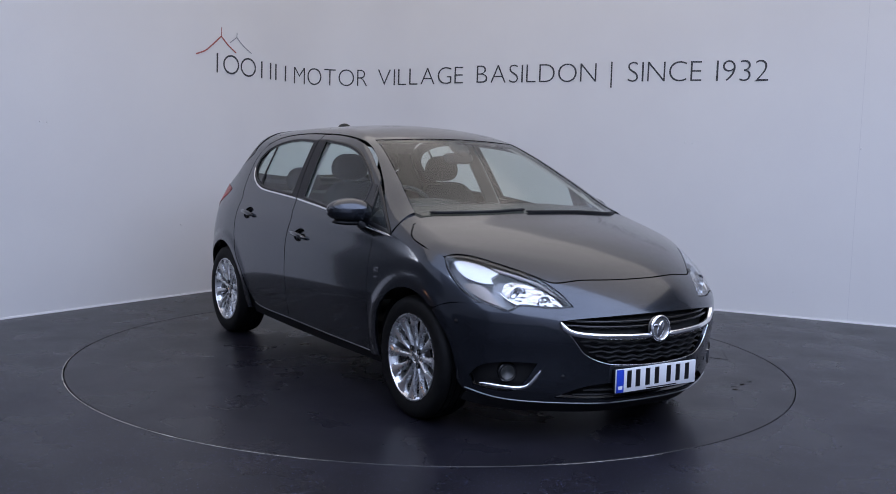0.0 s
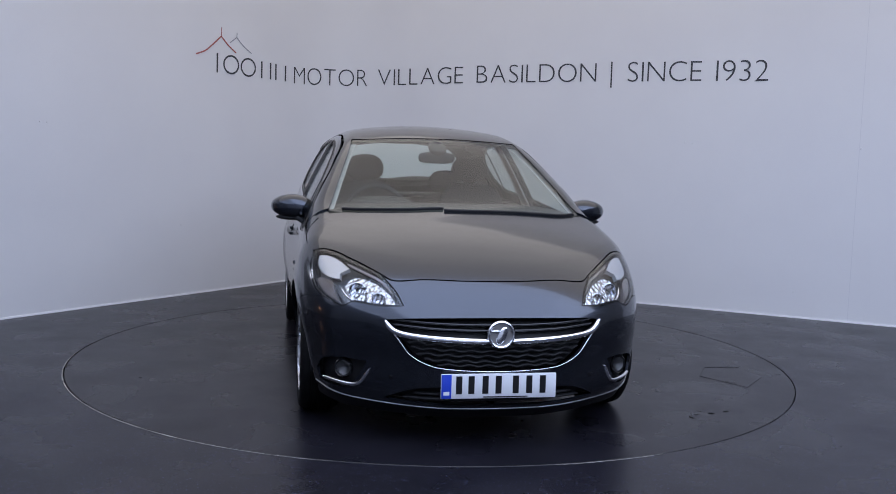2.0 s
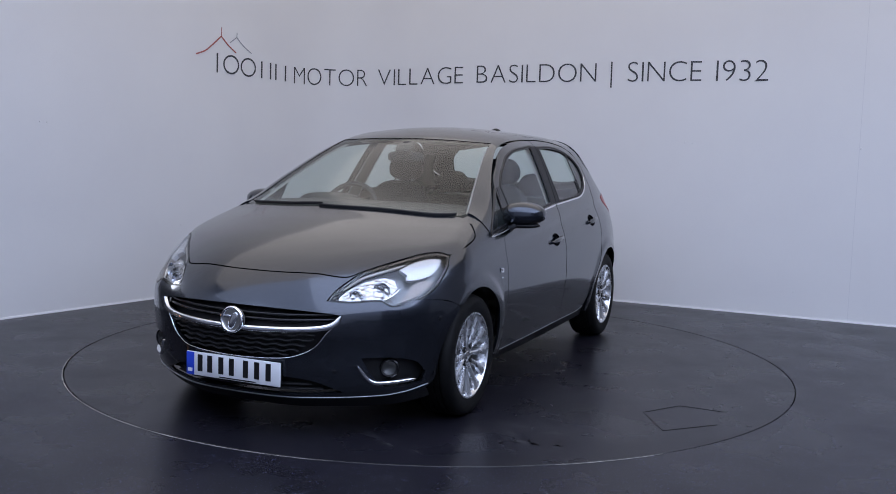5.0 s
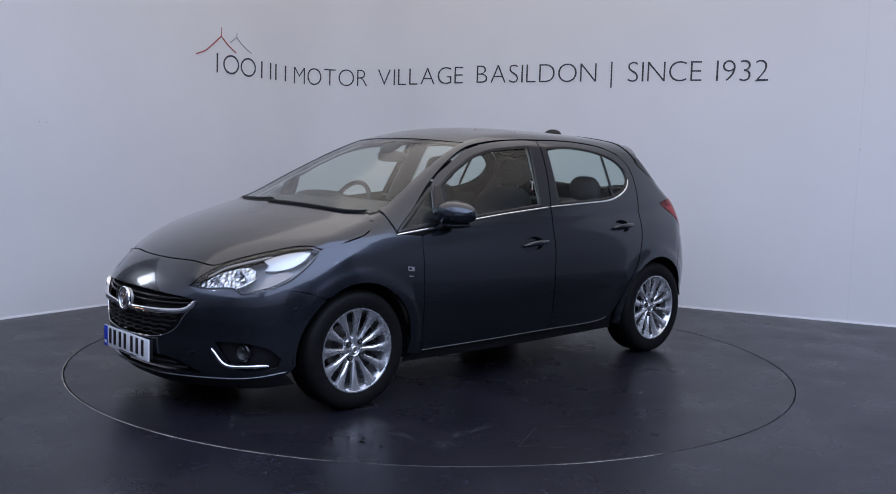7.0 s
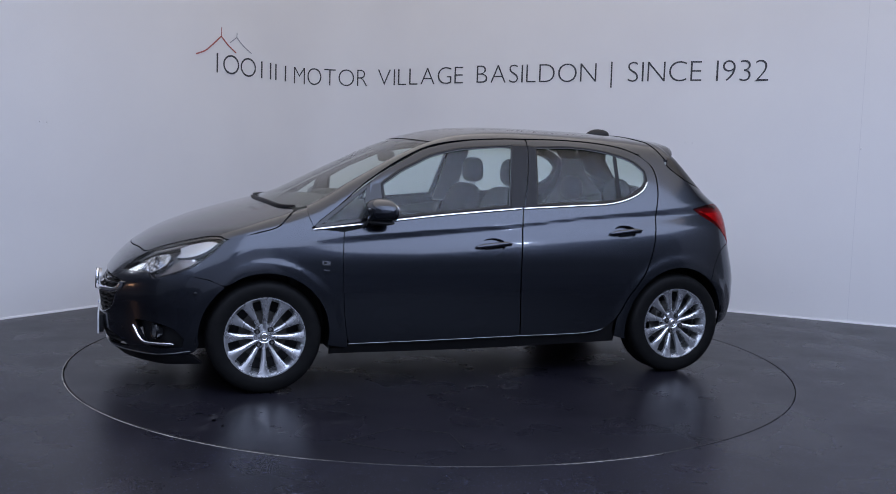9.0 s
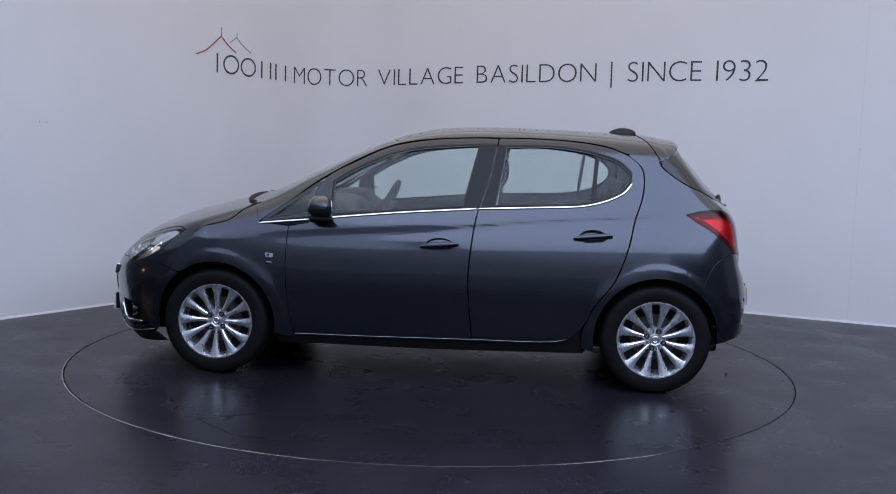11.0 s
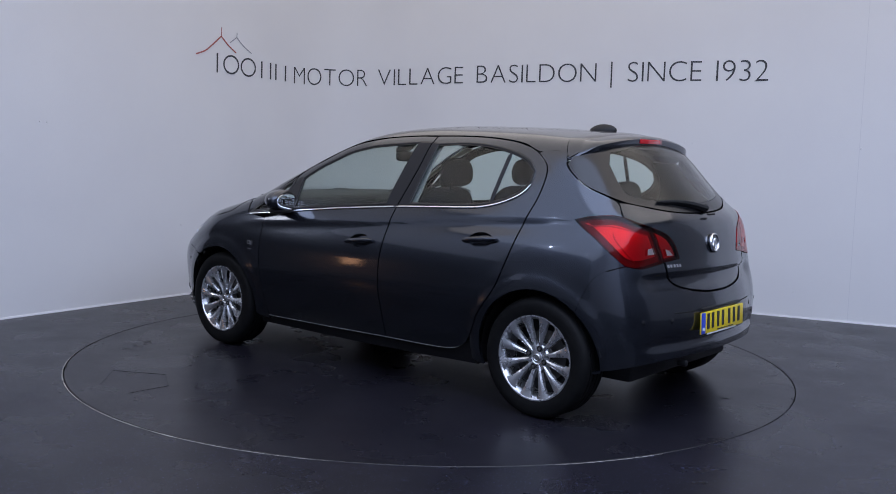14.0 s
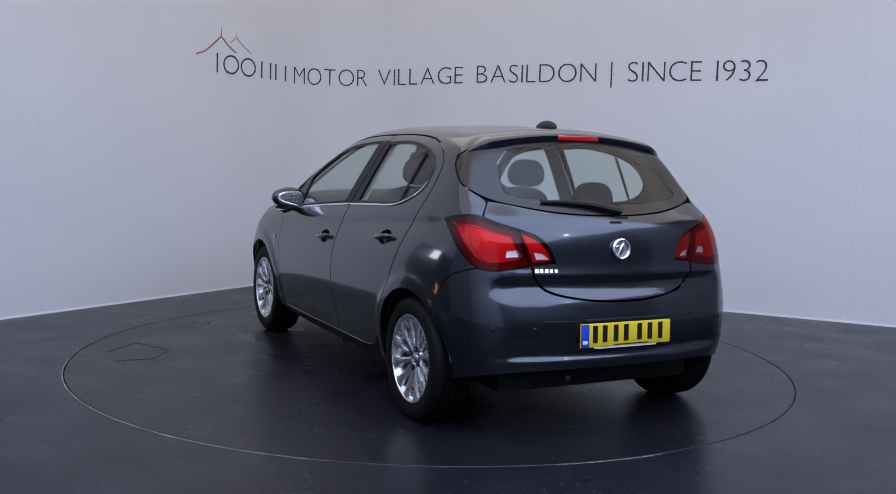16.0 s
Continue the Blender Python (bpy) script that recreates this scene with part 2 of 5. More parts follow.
def inside(poly, q):
    x, y = q[:, 0], q[:, 1]
    hit = np.zeros(len(q), bool)
    for (ax, ay), (bx, by) in zip(poly, np.roll(poly, -1, 0)):
        cross = (ay > y) != (by > y)
        hit ^= cross & (x < (bx - ax) * (y - ay) / (by - ay + 1e-12) + ax)
    return hit


def edge_distance(poly, q):
    best = np.full(len(q), 9.0)
    for a, b in zip(poly, np.roll(poly, -1, 0)):
        ab = b - a
        s = np.clip(((q - a) @ ab) / (ab @ ab + 1e-12), 0, 1)
        best = np.minimum(best, np.linalg.norm(q - (a + s[:, None] * ab), axis=1))
    return best


def shrink(poly, by):
    """Move a closed outline inwards."""
    area = np.sum(poly[:, 0] * np.roll(poly[:, 1], -1) - poly[:, 1] * np.roll(poly[:, 0], -1))
    e = np.roll(poly, -1, 0) - poly
    n = np.stack([-e[:, 1], e[:, 0]], 1) * np.sign(area)
    n /= np.linalg.norm(n, axis=1)[:, None] + 1e-12
    m = n + np.roll(n, 1, 0)
    m /= np.maximum(np.sum(m * m, 1) / 2, 0.5)[:, None]
    return poly + m * by


DEGREE = 0.0185


def unit_of(way):
    return DEGREE if way in ("nose", "tail") else 1.0


def fill(loops, step):
    """Triangles inside the first outline and outside the others."""
    pts = np.concatenate(loops)
    lo, hi = loops[0].min(0), loops[0].max(0)
    nx, ny = [max(2, int(v / step)) for v in hi - lo]
    gx, gy = np.meshgrid(np.linspace(lo[0], hi[0], nx + 1), np.linspace(lo[1], hi[1], ny + 1))
    gx[1::2] += step * 0.5
    g = np.stack([gx.ravel(), gy.ravel()], 1)
    keep = inside(loops[0], g) & (edge_distance(loops[0], g) > step * 0.45)
    for h in loops[1:]:
        keep &= ~inside(h, g) & (edge_distance(h, g) > step * 0.45)
    pts = np.concatenate([pts, g[keep]])
    edges, base = [], 0
    for l in loops:
        edges += [(base + i, base + (i + 1) % len(l)) for i in range(len(l))]
        base += len(l)
    v, _, f, _, _, _ = delaunay_2d_cdt([Vector(q) for q in pts], edges, [], 0, 1e-6)
    v = np.array([tuple(q) for q in v])
    f = np.array([tuple(t) for t in f])
    c = v[f].mean(1)
    ok = inside(loops[0], c)
    for h in loops[1:]:
        ok &= ~inside(h, c)
    f = f[ok]
    e = v[f]
    area = (e[:, 1, 0] - e[:, 0, 0]) * (e[:, 2, 1] - e[:, 0, 1]) - (e[:, 1, 1] - e[:, 0, 1]) * (e[:, 2, 0] - e[:, 0, 0])
    return v, f[np.abs(area) > 1e-9]


def sheet(name, way, outline, mat, parent, holes=(), lift=0.0, depth=0.014, gap=0.0022, step=0.03, flip=False, label="", corner=48, fine=0.02):
    """A panel of the skin inside an outline, with edges turned inwards. flip: its mirror image on the car's other side."""
    u = unit_of(way)
    loops = [shrink(path_through(np.array(outline, float) * (u, 1), fine, True, corner), gap)]
    loops += [shrink(path_through(np.array(h, float) * (u, 1), fine, True, corner), -gap) for h in holes]
    v, f = fill(loops, step)
    p = onto(way, v / (u, 1))
    n = skin_normal(p)
    p = p + n * lift
    # boundary edges, for the turned edge
    count = {}
    for t in f:
        for a, b in ((t[0], t[1]), (t[1], t[2]), (t[2], t[0])):
            count.setdefault((min(a, b), max(a, b)), []).append((a, b))
    rim = [w[0] for w in count.values() if len(w) == 1]
    P, N, F = [*p], [*n], [tuple(t) for t in f]
    for a, b in rim:
        d = p[b] - p[a]
        o = np.cross(d, n[a])
        o /= np.linalg.norm(o) + 1e-12
        k = len(P)
        P += [p[a], p[b], p[b] - n[b] * depth, p[a] - n[a] * depth]
        N += [o, o, o, o]
        F.append((k + 1, k, k + 3, k + 2))
    P, N = np.array(P), np.array(N)
    # outward winding
    t = F[0]
    if np.dot(np.cross(P[t[1]] - P[t[0]], P[t[2]] - P[t[0]]), N[t[0]]) < 0:
        F = [q[::-1] for q in F]
        N[len(p):] *= -1
    if flip:
        P, N, F = P * (1, -1, 1), N * (1, -1, 1), [q[::-1] for q in F]
    mesh = bpy.data.meshes.new(name)
    mesh.from_pydata([tuple(q) for q in P], [], [tuple(int(i) for i in q) for q in F])
    mesh.polygons.foreach_set("use_smooth", [True] * len(mesh.polygons))
    mesh.normals_split_custom_set_from_vertices([tuple(q) for q in N])
    return mesh_object(name, mesh, mat, parent, label)


def both_sides(name, way, outline, mat, parent, **more):
    return [sheet(name, way, outline, mat, parent, flip=flip, **more) for flip in (False, True)]


def shrunk(outline, by, way="nose"):
    """An outline in degrees and metres, moved inwards by metres."""
    u = unit_of(way)
    return [(a / u, b) for a, b in shrink(np.array(outline, float) * (u, 1), by)]


def mirrored(half):
    """A whole outline from its left half, given from the middle round to the middle."""
    return list(half) + [(-u, v) for u, v in reversed(half) if abs(u) > 1e-6]


def mirrored_top(half):
    return list(half) + [(u, -v) for u, v in reversed(half) if abs(v) > 1e-6]


def ribbon(name, points, mat, parent, wide, deep, way="side", lift=0.0, flip=False, label="", closed=False, spacing=0.025, up=None):
    """A strip of rounded section that lies on the skin along a line."""
    u = unit_of(way)
    line = path_through(np.array(points, float) * (u, 1), spacing, closed)
    p = onto(way, line / (u, 1))
    n = skin_normal(p)
    p = p + n * lift
    return strip(name, p, n, mat, parent, wide, deep, flip, label, closed)


def strip(name, p, n, mat, parent, wide, deep, flip=False, label="", closed=False):
    d = np.roll(p, -1, 0) - np.roll(p, 1, 0)
    if not closed:
        d[0], d[-1] = p[1] - p[0], p[-1] - p[-2]
    d /= np.linalg.norm(d, axis=1)[:, None]
    s = np.cross(d, n)
    bm = bmesh.new()
    prof = [(-0.5, -0.3), (-0.5, 0.45), (-0.36, 0.85), (-0.15, 1.0), (0.15, 1.0), (0.36, 0.85), (0.5, 0.45), (0.5, -0.3)]
    w = np.full(len(p), wide)
    if not closed:
        w[0] = w[-1] = wide * 0.35
    rows = []
    for i in range(len(p)):
        rows.append([bm.verts.new(tuple((p[i] + s[i] * a * w[i] + n[i] * b * deep) * (1, -1 if flip else 1, 1))) for a, b in prof])
    m = len(rows)
    for i in range(m if closed else m - 1):
        for j in range(len(prof)):
            k = (j + 1) % len(prof)
            bm.faces.new((rows[i][j], rows[i][k], rows[(i + 1) % m][k], rows[(i + 1) % m][j]))
    if not closed:
        bm.faces.new(rows[0])
        bm.faces.new(rows[-1][::-1])
    return part(name, bm, mat, parent, label, 50)


def lathe(profile, turns=48, axis="y", centre=(0, 0, 0), closed=True):
    """A bmesh turned round an axis from (radius, along) points."""
    bm = bmesh.new()
    rows = []
    for i in range(turns):
        a = 2 * math.pi * i / turns
        c, s = math.cos(a), math.sin(a)
        row = []
        for r, h in profile:
            q = {"y": (r * c, h, r * s), "x": (h, r * c, r * s), "z": (r * c, r * s, h)}[axis]
            row.append(bm.verts.new(Vector(q) + Vector(centre)))
        rows.append(row)
    n = len(profile)
    for i in range(turns):
        for j in range(n if closed else n - 1):
            k = (j + 1) % n
            bm.faces.new((rows[i][j], rows[i][k], rows[(i + 1) % turns][k], rows[(i + 1) % turns][j]))
    if not closed:
        for j in (0, n - 1):
            if profile[j][0] > 1e-4:
                bm.faces.new([rows[i][j] for i in range(turns)])
    bmesh.ops.remove_doubles(bm, verts=bm.verts, dist=1e-6)
    return bm


def block(size, at=(0, 0, 0), bevel=0.01, segments=2, turn=None, taper=None):
    """A bevelled box as a bmesh."""
    bm = bmesh.new()
    bmesh.ops.create_cube(bm, size=1)
    for v in bm.verts:
        v.co = Vector((v.co.x * size[0], v.co.y * size[1], v.co.z * size[2]))
        if taper and v.co.z > 0:
            v.co.x *= taper[0]
            v.co.y *= taper[1]
    if bevel:
        bmesh.ops.bevel(bm, geom=bm.edges[:], offset=bevel, segments=segments, profile=0.5, affect="EDGES")
    if turn:
        bmesh.ops.transform(bm, matrix=turn, verts=bm.verts)
    bmesh.ops.translate(bm, vec=at, verts=bm.verts)
    return bm


def empty(name, label, category, kind="", group=""):
    return tagged(new(name), label, category, group, kind)
# ---- the room ----
CORNER = Vector((-1.06, 3.82))
LEFT_WAY, RIGHT_WAY = Vector((-0.571, -0.821)), Vector((0.905, -0.425))
HEIGHT = 4.0
ROUND = 0.75


def wall_plan():
    """The plan of the painted wall from its left end round the curved corner to its right end."""
    a = CORNER + LEFT_WAY * ROUND
    b = CORNER + RIGHT_WAY * ROUND
    bend = [tuple((1 - s) ** 2 * a + 2 * s * (1 - s) * CORNER + s * s * b) for s in np.linspace(0, 1, 17)]
    left = [tuple(CORNER + LEFT_WAY * d) for d in (6.6, 5.4, 4.2, 3.0, 1.8)]
    right = [tuple(CORNER + RIGHT_WAY * d) for d in (1.8, 3.0, 4.2, 5.4, 6.6, 7.8)]
    return np.array(left + bend + right)


PLAN = wall_plan()
RUN = np.concatenate([[0], np.cumsum(np.linalg.norm(np.diff(PLAN, axis=0), axis=1))])


def on_wall(s):
    """A place on the wall at the length s along its plan, and the way along it."""
    x, y = np.interp(s, RUN, PLAN[:, 0]), np.interp(s, RUN, PLAN[:, 1])
    e = 0.02
    d = Vector((np.interp(s + e, RUN, PLAN[:, 0]) - np.interp(s - e, RUN, PLAN[:, 0]), np.interp(s + e, RUN, PLAN[:, 1]) - np.interp(s - e, RUN, PLAN[:, 1])))
    return Vector((x, y)), d.normalized()


def upright(name, plan, height, mat, thick=0.12, base=0.0):
    """A wall of even thickness over a plan line; its painted side lies to the right of the way."""
    plan = [Vector(q) for q in plan]
    bm = bmesh.new()
    rows = []
    for i, q in enumerate(plan):
        d = (plan[min(i + 1, len(plan) - 1)] - plan[max(i - 1, 0)]).normalized()
        n = Vector((-d.y, d.x)) * thick
        rows.append([bm.verts.new((*q, base)), bm.verts.new((*q, height)), bm.verts.new((*(q + n), height)), bm.verts.new((*(q + n), base))])
    for a, b in zip(rows, rows[1:]):
        for j in range(4):
            bm.faces.new((a[j], a[(j + 1) % 4], b[(j + 1) % 4], b[j]))
    bm.faces.new(rows[0])
    bm.faces.new(rows[-1][::-1])
    return tagged(part(name, bm, mat), kind="structure")


WALL = material("white_wall_paint", (0.74, 0.74, 0.75), 0.55)
mottle(WALL, 1.4, 0.35, (0.70, 0.70, 0.715), (0.76, 0.76, 0.765))
bumpy(WALL, 140, 0.0004)
FLOOR = material("black_flecked_floor", (0.03, 0.03, 0.033), 0.42, Specular_IOR_Level=0.18)
mottle(FLOOR, 2.5, 0.3, 0.22, 0.36, "Roughness", 6.0)
mottle(FLOOR, 3.0, 0.3, (0.007, 0.007, 0.010), (0.014, 0.013, 0.018), detail=8)
bumpy(FLOOR, 220, 0.0004)


def flecks(m, scale, share, size):
    """Scattered pale blue chips in a dark floor."""
    t = m.node_tree
    c = node(m, "ShaderNodeTexCoord")
    v = node(m, "ShaderNodeTexVoronoi", Scale=scale)
    link(m, c, "Object", v, "Vector")
    sep = node(m, "ShaderNodeSeparateColor")
    link(m, v, "Color", sep, "Color")
    pick, near, both = (t.nodes.new("ShaderNodeMath") for _ in range(3))
    pick.operation, pick.inputs[1].default_value = "LESS_THAN", share
    near.operation, near.inputs[1].default_value = "LESS_THAN", size
    both.operation = "MULTIPLY"
    link(m, sep, "Red", pick, 0)
    link(m, v, "Distance", near, 0)
    link(m, pick, "Value", both, 0)
    link(m, near, "Value", both, 1)
    old = principled(m).inputs["Base Color"].links[0].from_socket
    mix = t.nodes.new("ShaderNodeMix")
    mix.data_type = "RGBA"
    mix.inputs[7].default_value = (0.07, 0.075, 0.14, 1)
    t.links.new(both.outputs[0], mix.inputs[0])
    t.links.new(old, mix.inputs[6])
    t.links.new(mix.outputs[2], principled(m).inputs["Base Color"])


DISC_FLOOR = FLOOR.copy()
DISC_FLOOR.name = "worn_turntable_floor"
flecks(FLOOR, 110, 0.16, 0.33)
CEILING = material("ceiling_paint", (0.40, 0.37, 0.33), 0.8)
mottle(CEILING, 2.0, 0.3, (0.36, 0.33, 0.29), (0.43, 0.40, 0.36))
BACK_WALL = material("grey_back_wall", (0.55, 0.55, 0.57), 0.7)
mottle(BACK_WALL, 1.2, 0.3, (0.50, 0.50, 0.52), (0.58, 0.58, 0.60))

upright("wall_north", [tuple(CORNER + LEFT_WAY * 3.85)] + [tuple(q) for q in PLAN[3:]], HEIGHT, WALL)
L, Rr = tuple(PLAN[0]), tuple(PLAN[-1])
# near-black colour in place of the dimness of unlit parts
SHADE_WALL = material("shade_toned_wall", (0.09, 0.09, 0.10), 0.8)
mottle(SHADE_WALL, 1.2, 0.3, (0.04, 0.04, 0.046), (0.06, 0.06, 0.066))
# out of view: flat dark wall stands in for a dim opening, white above
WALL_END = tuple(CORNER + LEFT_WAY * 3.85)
upright("dim_opening_northwest", [(L[0], -2.6), L, WALL_END], 2.1, SHADE_WALL)
upright("wall_northwest_upper", [(L[0], -2.6), L, WALL_END], HEIGHT, WALL, base=2.1)
# unseen walls that close the room; greys chosen for the car's reflections
SIDE_WALL = material("grey_side_wall", (0.45, 0.45, 0.47), 0.7)
mottle(SIDE_WALL, 1.2, 0.3, (0.20, 0.20, 0.21), (0.25, 0.25, 0.26))
upright("wall_west", [(L[0], -9.0), (L[0], -2.6)], HEIGHT, SIDE_WALL)
upright("wall_east", [Rr, (Rr[0], -3.0)], HEIGHT, SIDE_WALL)
# added stretch, coloured dark so that the car's sides mirror less light
upright("shade_wall_southeast", [(Rr[0], -3.0), (Rr[0], -9.0), (3.2, -9.0)], HEIGHT, SHADE_WALL)
upright("wall_south", [(3.2, -9.0), (L[0], -9.0)], HEIGHT, BACK_WALL)

DISC = 2.225


def flat_ring(inner, outer, z, turns=128, depth=0.03):
    """A ring with thickness, or a sheet with a round hole where outer is none."""
    bm = bmesh.new()
    rows = []
    for i in range(turns):
        a = 2 * math.pi * i / turns
        c, s = math.cos(a), math.sin(a)
        rows.append([bm.verts.new((inner * c, inner * s, z)), bm.verts.new((outer * c, outer * s, z)), bm.verts.new((inner * c, inner * s, z - depth))])
    for a, b in zip(rows, rows[1:] + rows[:1]):
        bm.faces.new((a[0], a[1], b[1], b[0]))
        bm.faces.new((a[2], a[0], b[0], b[2]))
    return bm


tagged(part("floor", flat_ring(DISC + 0.006, 16.0, 0.0), FLOOR), "dark grey flecked floor with a fine round joint", "floor", kind="structure")
tagged(part("floor_pit", lathe([(0.001, -0.06), (DISC + 0.2, -0.06), (DISC + 0.2, -0.031), (0.001, -0.031)], 64, "z"), BLACK), kind="structure")
bm = bmesh.new()
vs = [bm.verts.new((x, y, HEIGHT)) for x, y in ((-8, -9.2), (8, -9.2), (8, 6), (-8, 6))]
bm.faces.new(vs)
bmesh.ops.solidify(bm, geom=bm.faces[:], thickness=0.1)
tagged(part("ceiling", bm, CEILING), kind="structure")

turntable = empty("turntable", "black flecked round turntable flush with the floor", "turntable")
profile = [(0.001, 0.0), (DISC - 0.002, 0.0), (DISC, -0.002), (DISC, -0.03), (0.001, -0.03)]
EDGE = material("worn_metal_edge", (0.07, 0.067, 0.06), 0.5, 0.7)
def smears(m, spots, colour):
    """Pale dried smears of dirt in a few places."""
    t = m.node_tree
    c = node(m, "ShaderNodeTexCoord")
    total = None
    for (x, y, turn, long, wide) in spots:
        mp = node(m, "ShaderNodeMapping")
        mp.vector_type = "TEXTURE"
        mp.inputs["Location"].default_value = (x, y, 0)
        mp.inputs["Rotation"].default_value = (0, 0, radians(turn))
        mp.inputs["Scale"].default_value = (long, wide, 1)
        link(m, c, "Object", mp, "Vector")
        dist = t.nodes.new("ShaderNodeVectorMath")
        dist.operation = "LENGTH"
        link(m, mp, "Vector", dist, 0)
        near = node(m, "ShaderNodeMapRange", From_Min=1.0, From_Max=0.1)
        link(m, dist, "Value", near, "Value")
        n = node(m, "ShaderNodeTexNoise", Scale=2.2, Detail=7.0, Distortion=0.8)
        link(m, mp, "Vector", n, "Vector")
        spread = node(m, "ShaderNodeMapRange", From_Min=0.50, From_Max=0.68)
        link(m, n, "Fac", spread, "Value")
        k = t.nodes.new("ShaderNodeMath")
        k.operation = "MULTIPLY"
        link(m, near, "Result", k, 0)
        link(m, spread, "Result", k, 1)
        if total is None:
            total = k
        else:
            add = t.nodes.new("ShaderNodeMath")
            add.operation, add.use_clamp = "ADD", True
            link(m, total, 0, add, 0)
            link(m, k, 0, add, 1)
            total = add
    old = principled(m).inputs["Base Color"].links[0].from_socket
    mix = t.nodes.new("ShaderNodeMix")
    mix.data_type = "RGBA"
    mix.inputs[7].default_value = (*colour, 1)
    t.links.new(total.outputs[0], mix.inputs[0])
    t.links.new(old, mix.inputs[6])
    t.links.new(mix.outputs[2], principled(m).inputs["Base Color"])


smears(DISC_FLOOR, ((1.25, 1.20, 100, 0.36, 0.14), (1.05, 1.42, 20, 0.30, 0.10), (1.45, 1.15, 60, 0.30, 0.12), (1.80, 0.62, 70, 0.25, 0.08), (-1.5, 0.4, 50, 0.3, 0.08), (-1.0, -1.5, 10, 0.35, 0.10)), (0.045, 0.044, 0.046))
part("disc", lathe(profile, 160, "z", closed=False), DISC_FLOOR, turntable)
part("rim_strip", lathe([(DISC - 0.0065, 0.0), (DISC - 0.006, 0.0008), (DISC - 0.004, 0.0008), (DISC - 0.0035, 0.0)], 160, "z"), EDGE, turntable, "thin bright edge strip")


# pale edge of the floor beside the joint, along two stretches
PALE_EDGE = material("pale_floor_edge", (0.30, 0.28, 0.25), 0.5)
mottle(PALE_EDGE, 14, 0.25, (0.10, 0.095, 0.09), (0.42, 0.40, 0.36))


def edge_arc(start, end, wide):
    """A thin raised arc on the floor's side of the joint, narrowing to its ends."""
    bm = bmesh.new()
    rows = []
    n = 48
    for k in range(n + 1):
        a = radians(start + (end - start) * k / n)
        w = wide * (0.15 + 0.85 * min(1, 5 * k / n, 5 * (n - k) / n))
        rows.append([bm.verts.new((r * math.cos(a), r * math.sin(a), z)) for r, z in ((DISC + 0.0065, 0.0005), (DISC + 0.0065, 0.0018), (DISC + 0.0065 + w, 0.0018), (DISC + 0.0065 + w, 0.0005))])
    for p, q in zip(rows, rows[1:]):
        for j in range(4):
            bm.faces.new((p[j], p[(j + 1) % 4], q[(j + 1) % 4], q[j]))
    bm.faces.new(rows[0])
    bm.faces.new(rows[-1][::-1])
    tagged(part("floor_edge", bm, PALE_EDGE), kind="structure")


edge_arc(184, 259, 0.006)
edge_arc(284, 298, 0.004)

# ---- writing on the wall ----
INK_WALL = material("dark_grey_vinyl", (0.035, 0.037, 0.045), 0.45)
RED_VINYL = material("dull_red_vinyl", (0.35, 0.07, 0.06), 0.45)
GREY_VINYL = material("grey_vinyl", (0.28, 0.29, 0.33), 0.45)
sign = empty("wall_lettering", "thin dark grey vinyl lettering along the white wall", "lettering")


def glyph(char):
    """A character's outline as a mesh of unit capital height, with its width."""
    data = bpy.data.curves.new("letter", "FONT")
    data.body, data.size, data.offset, data.extrude, data.resolution_u = char, 1.0, -0.020, 0.008, 6
    ob = bpy.data.objects.new("letter", data)
    scene.collection.objects.link(ob)
    mesh = bpy.data.meshes.new_from_object(ob)
    bpy.data.objects.remove(ob)
    return mesh


CAP = max(v.co.y for v in glyph("E").vertices)


def put_on_wall(mesh, s, z, height, squeeze, mat, name):
    k = height / CAP
    for v in mesh.vertices:
        q = v.co
        p, d = on_wall(s + q.x * k * squeeze)
        v.co = (*(p + Vector((d.y, -d.x)) * (0.0025 + q.z * 0.1)), z + q.y * k)
    mesh_object(name, mesh, mat, sign)


def word(text, s0, s1, z0, z1, h0, h1):
    made = [glyph(c) for c in text]
    spans = [(min(v.co.x for v in m.vertices), max(v.co.x for v in m.vertices)) for m in made]
    air = 0.13
    total = sum(b - a for a, b in spans) + air * (len(made) - 1)
    at = 0.0
    for m, (a, b) in zip(made, spans):
        mid = (at + (b - a) / 2) / total
        h = h0 + (h1 - h0) * mid
        for v in m.vertices:
            v.co.x -= (a + b) / 2
        put_on_wall(m, s0 + (s1 - s0) * mid, z0 + (z1 - z0) * mid, h, (s1 - s0) / total / (h / CAP), INK_WALL, "letter")
        at += b - a + air


word("MOTOR", 5.972, 6.762, 1.921, 1.936, 0.162, 0.166)
word("VILLAGE", 6.867, 7.786, 1.945, 1.968, 0.160, 0.162)
word("BASILDON", 7.929, 9.103, 1.971, 1.981, 0.167, 0.169)
word("SINCE", 9.392, 10.039, 1.980, 1.985, 0.175, 0.174)
word("1932", 10.164, 10.593, 1.984, 1.984, 0.177, 0.178)


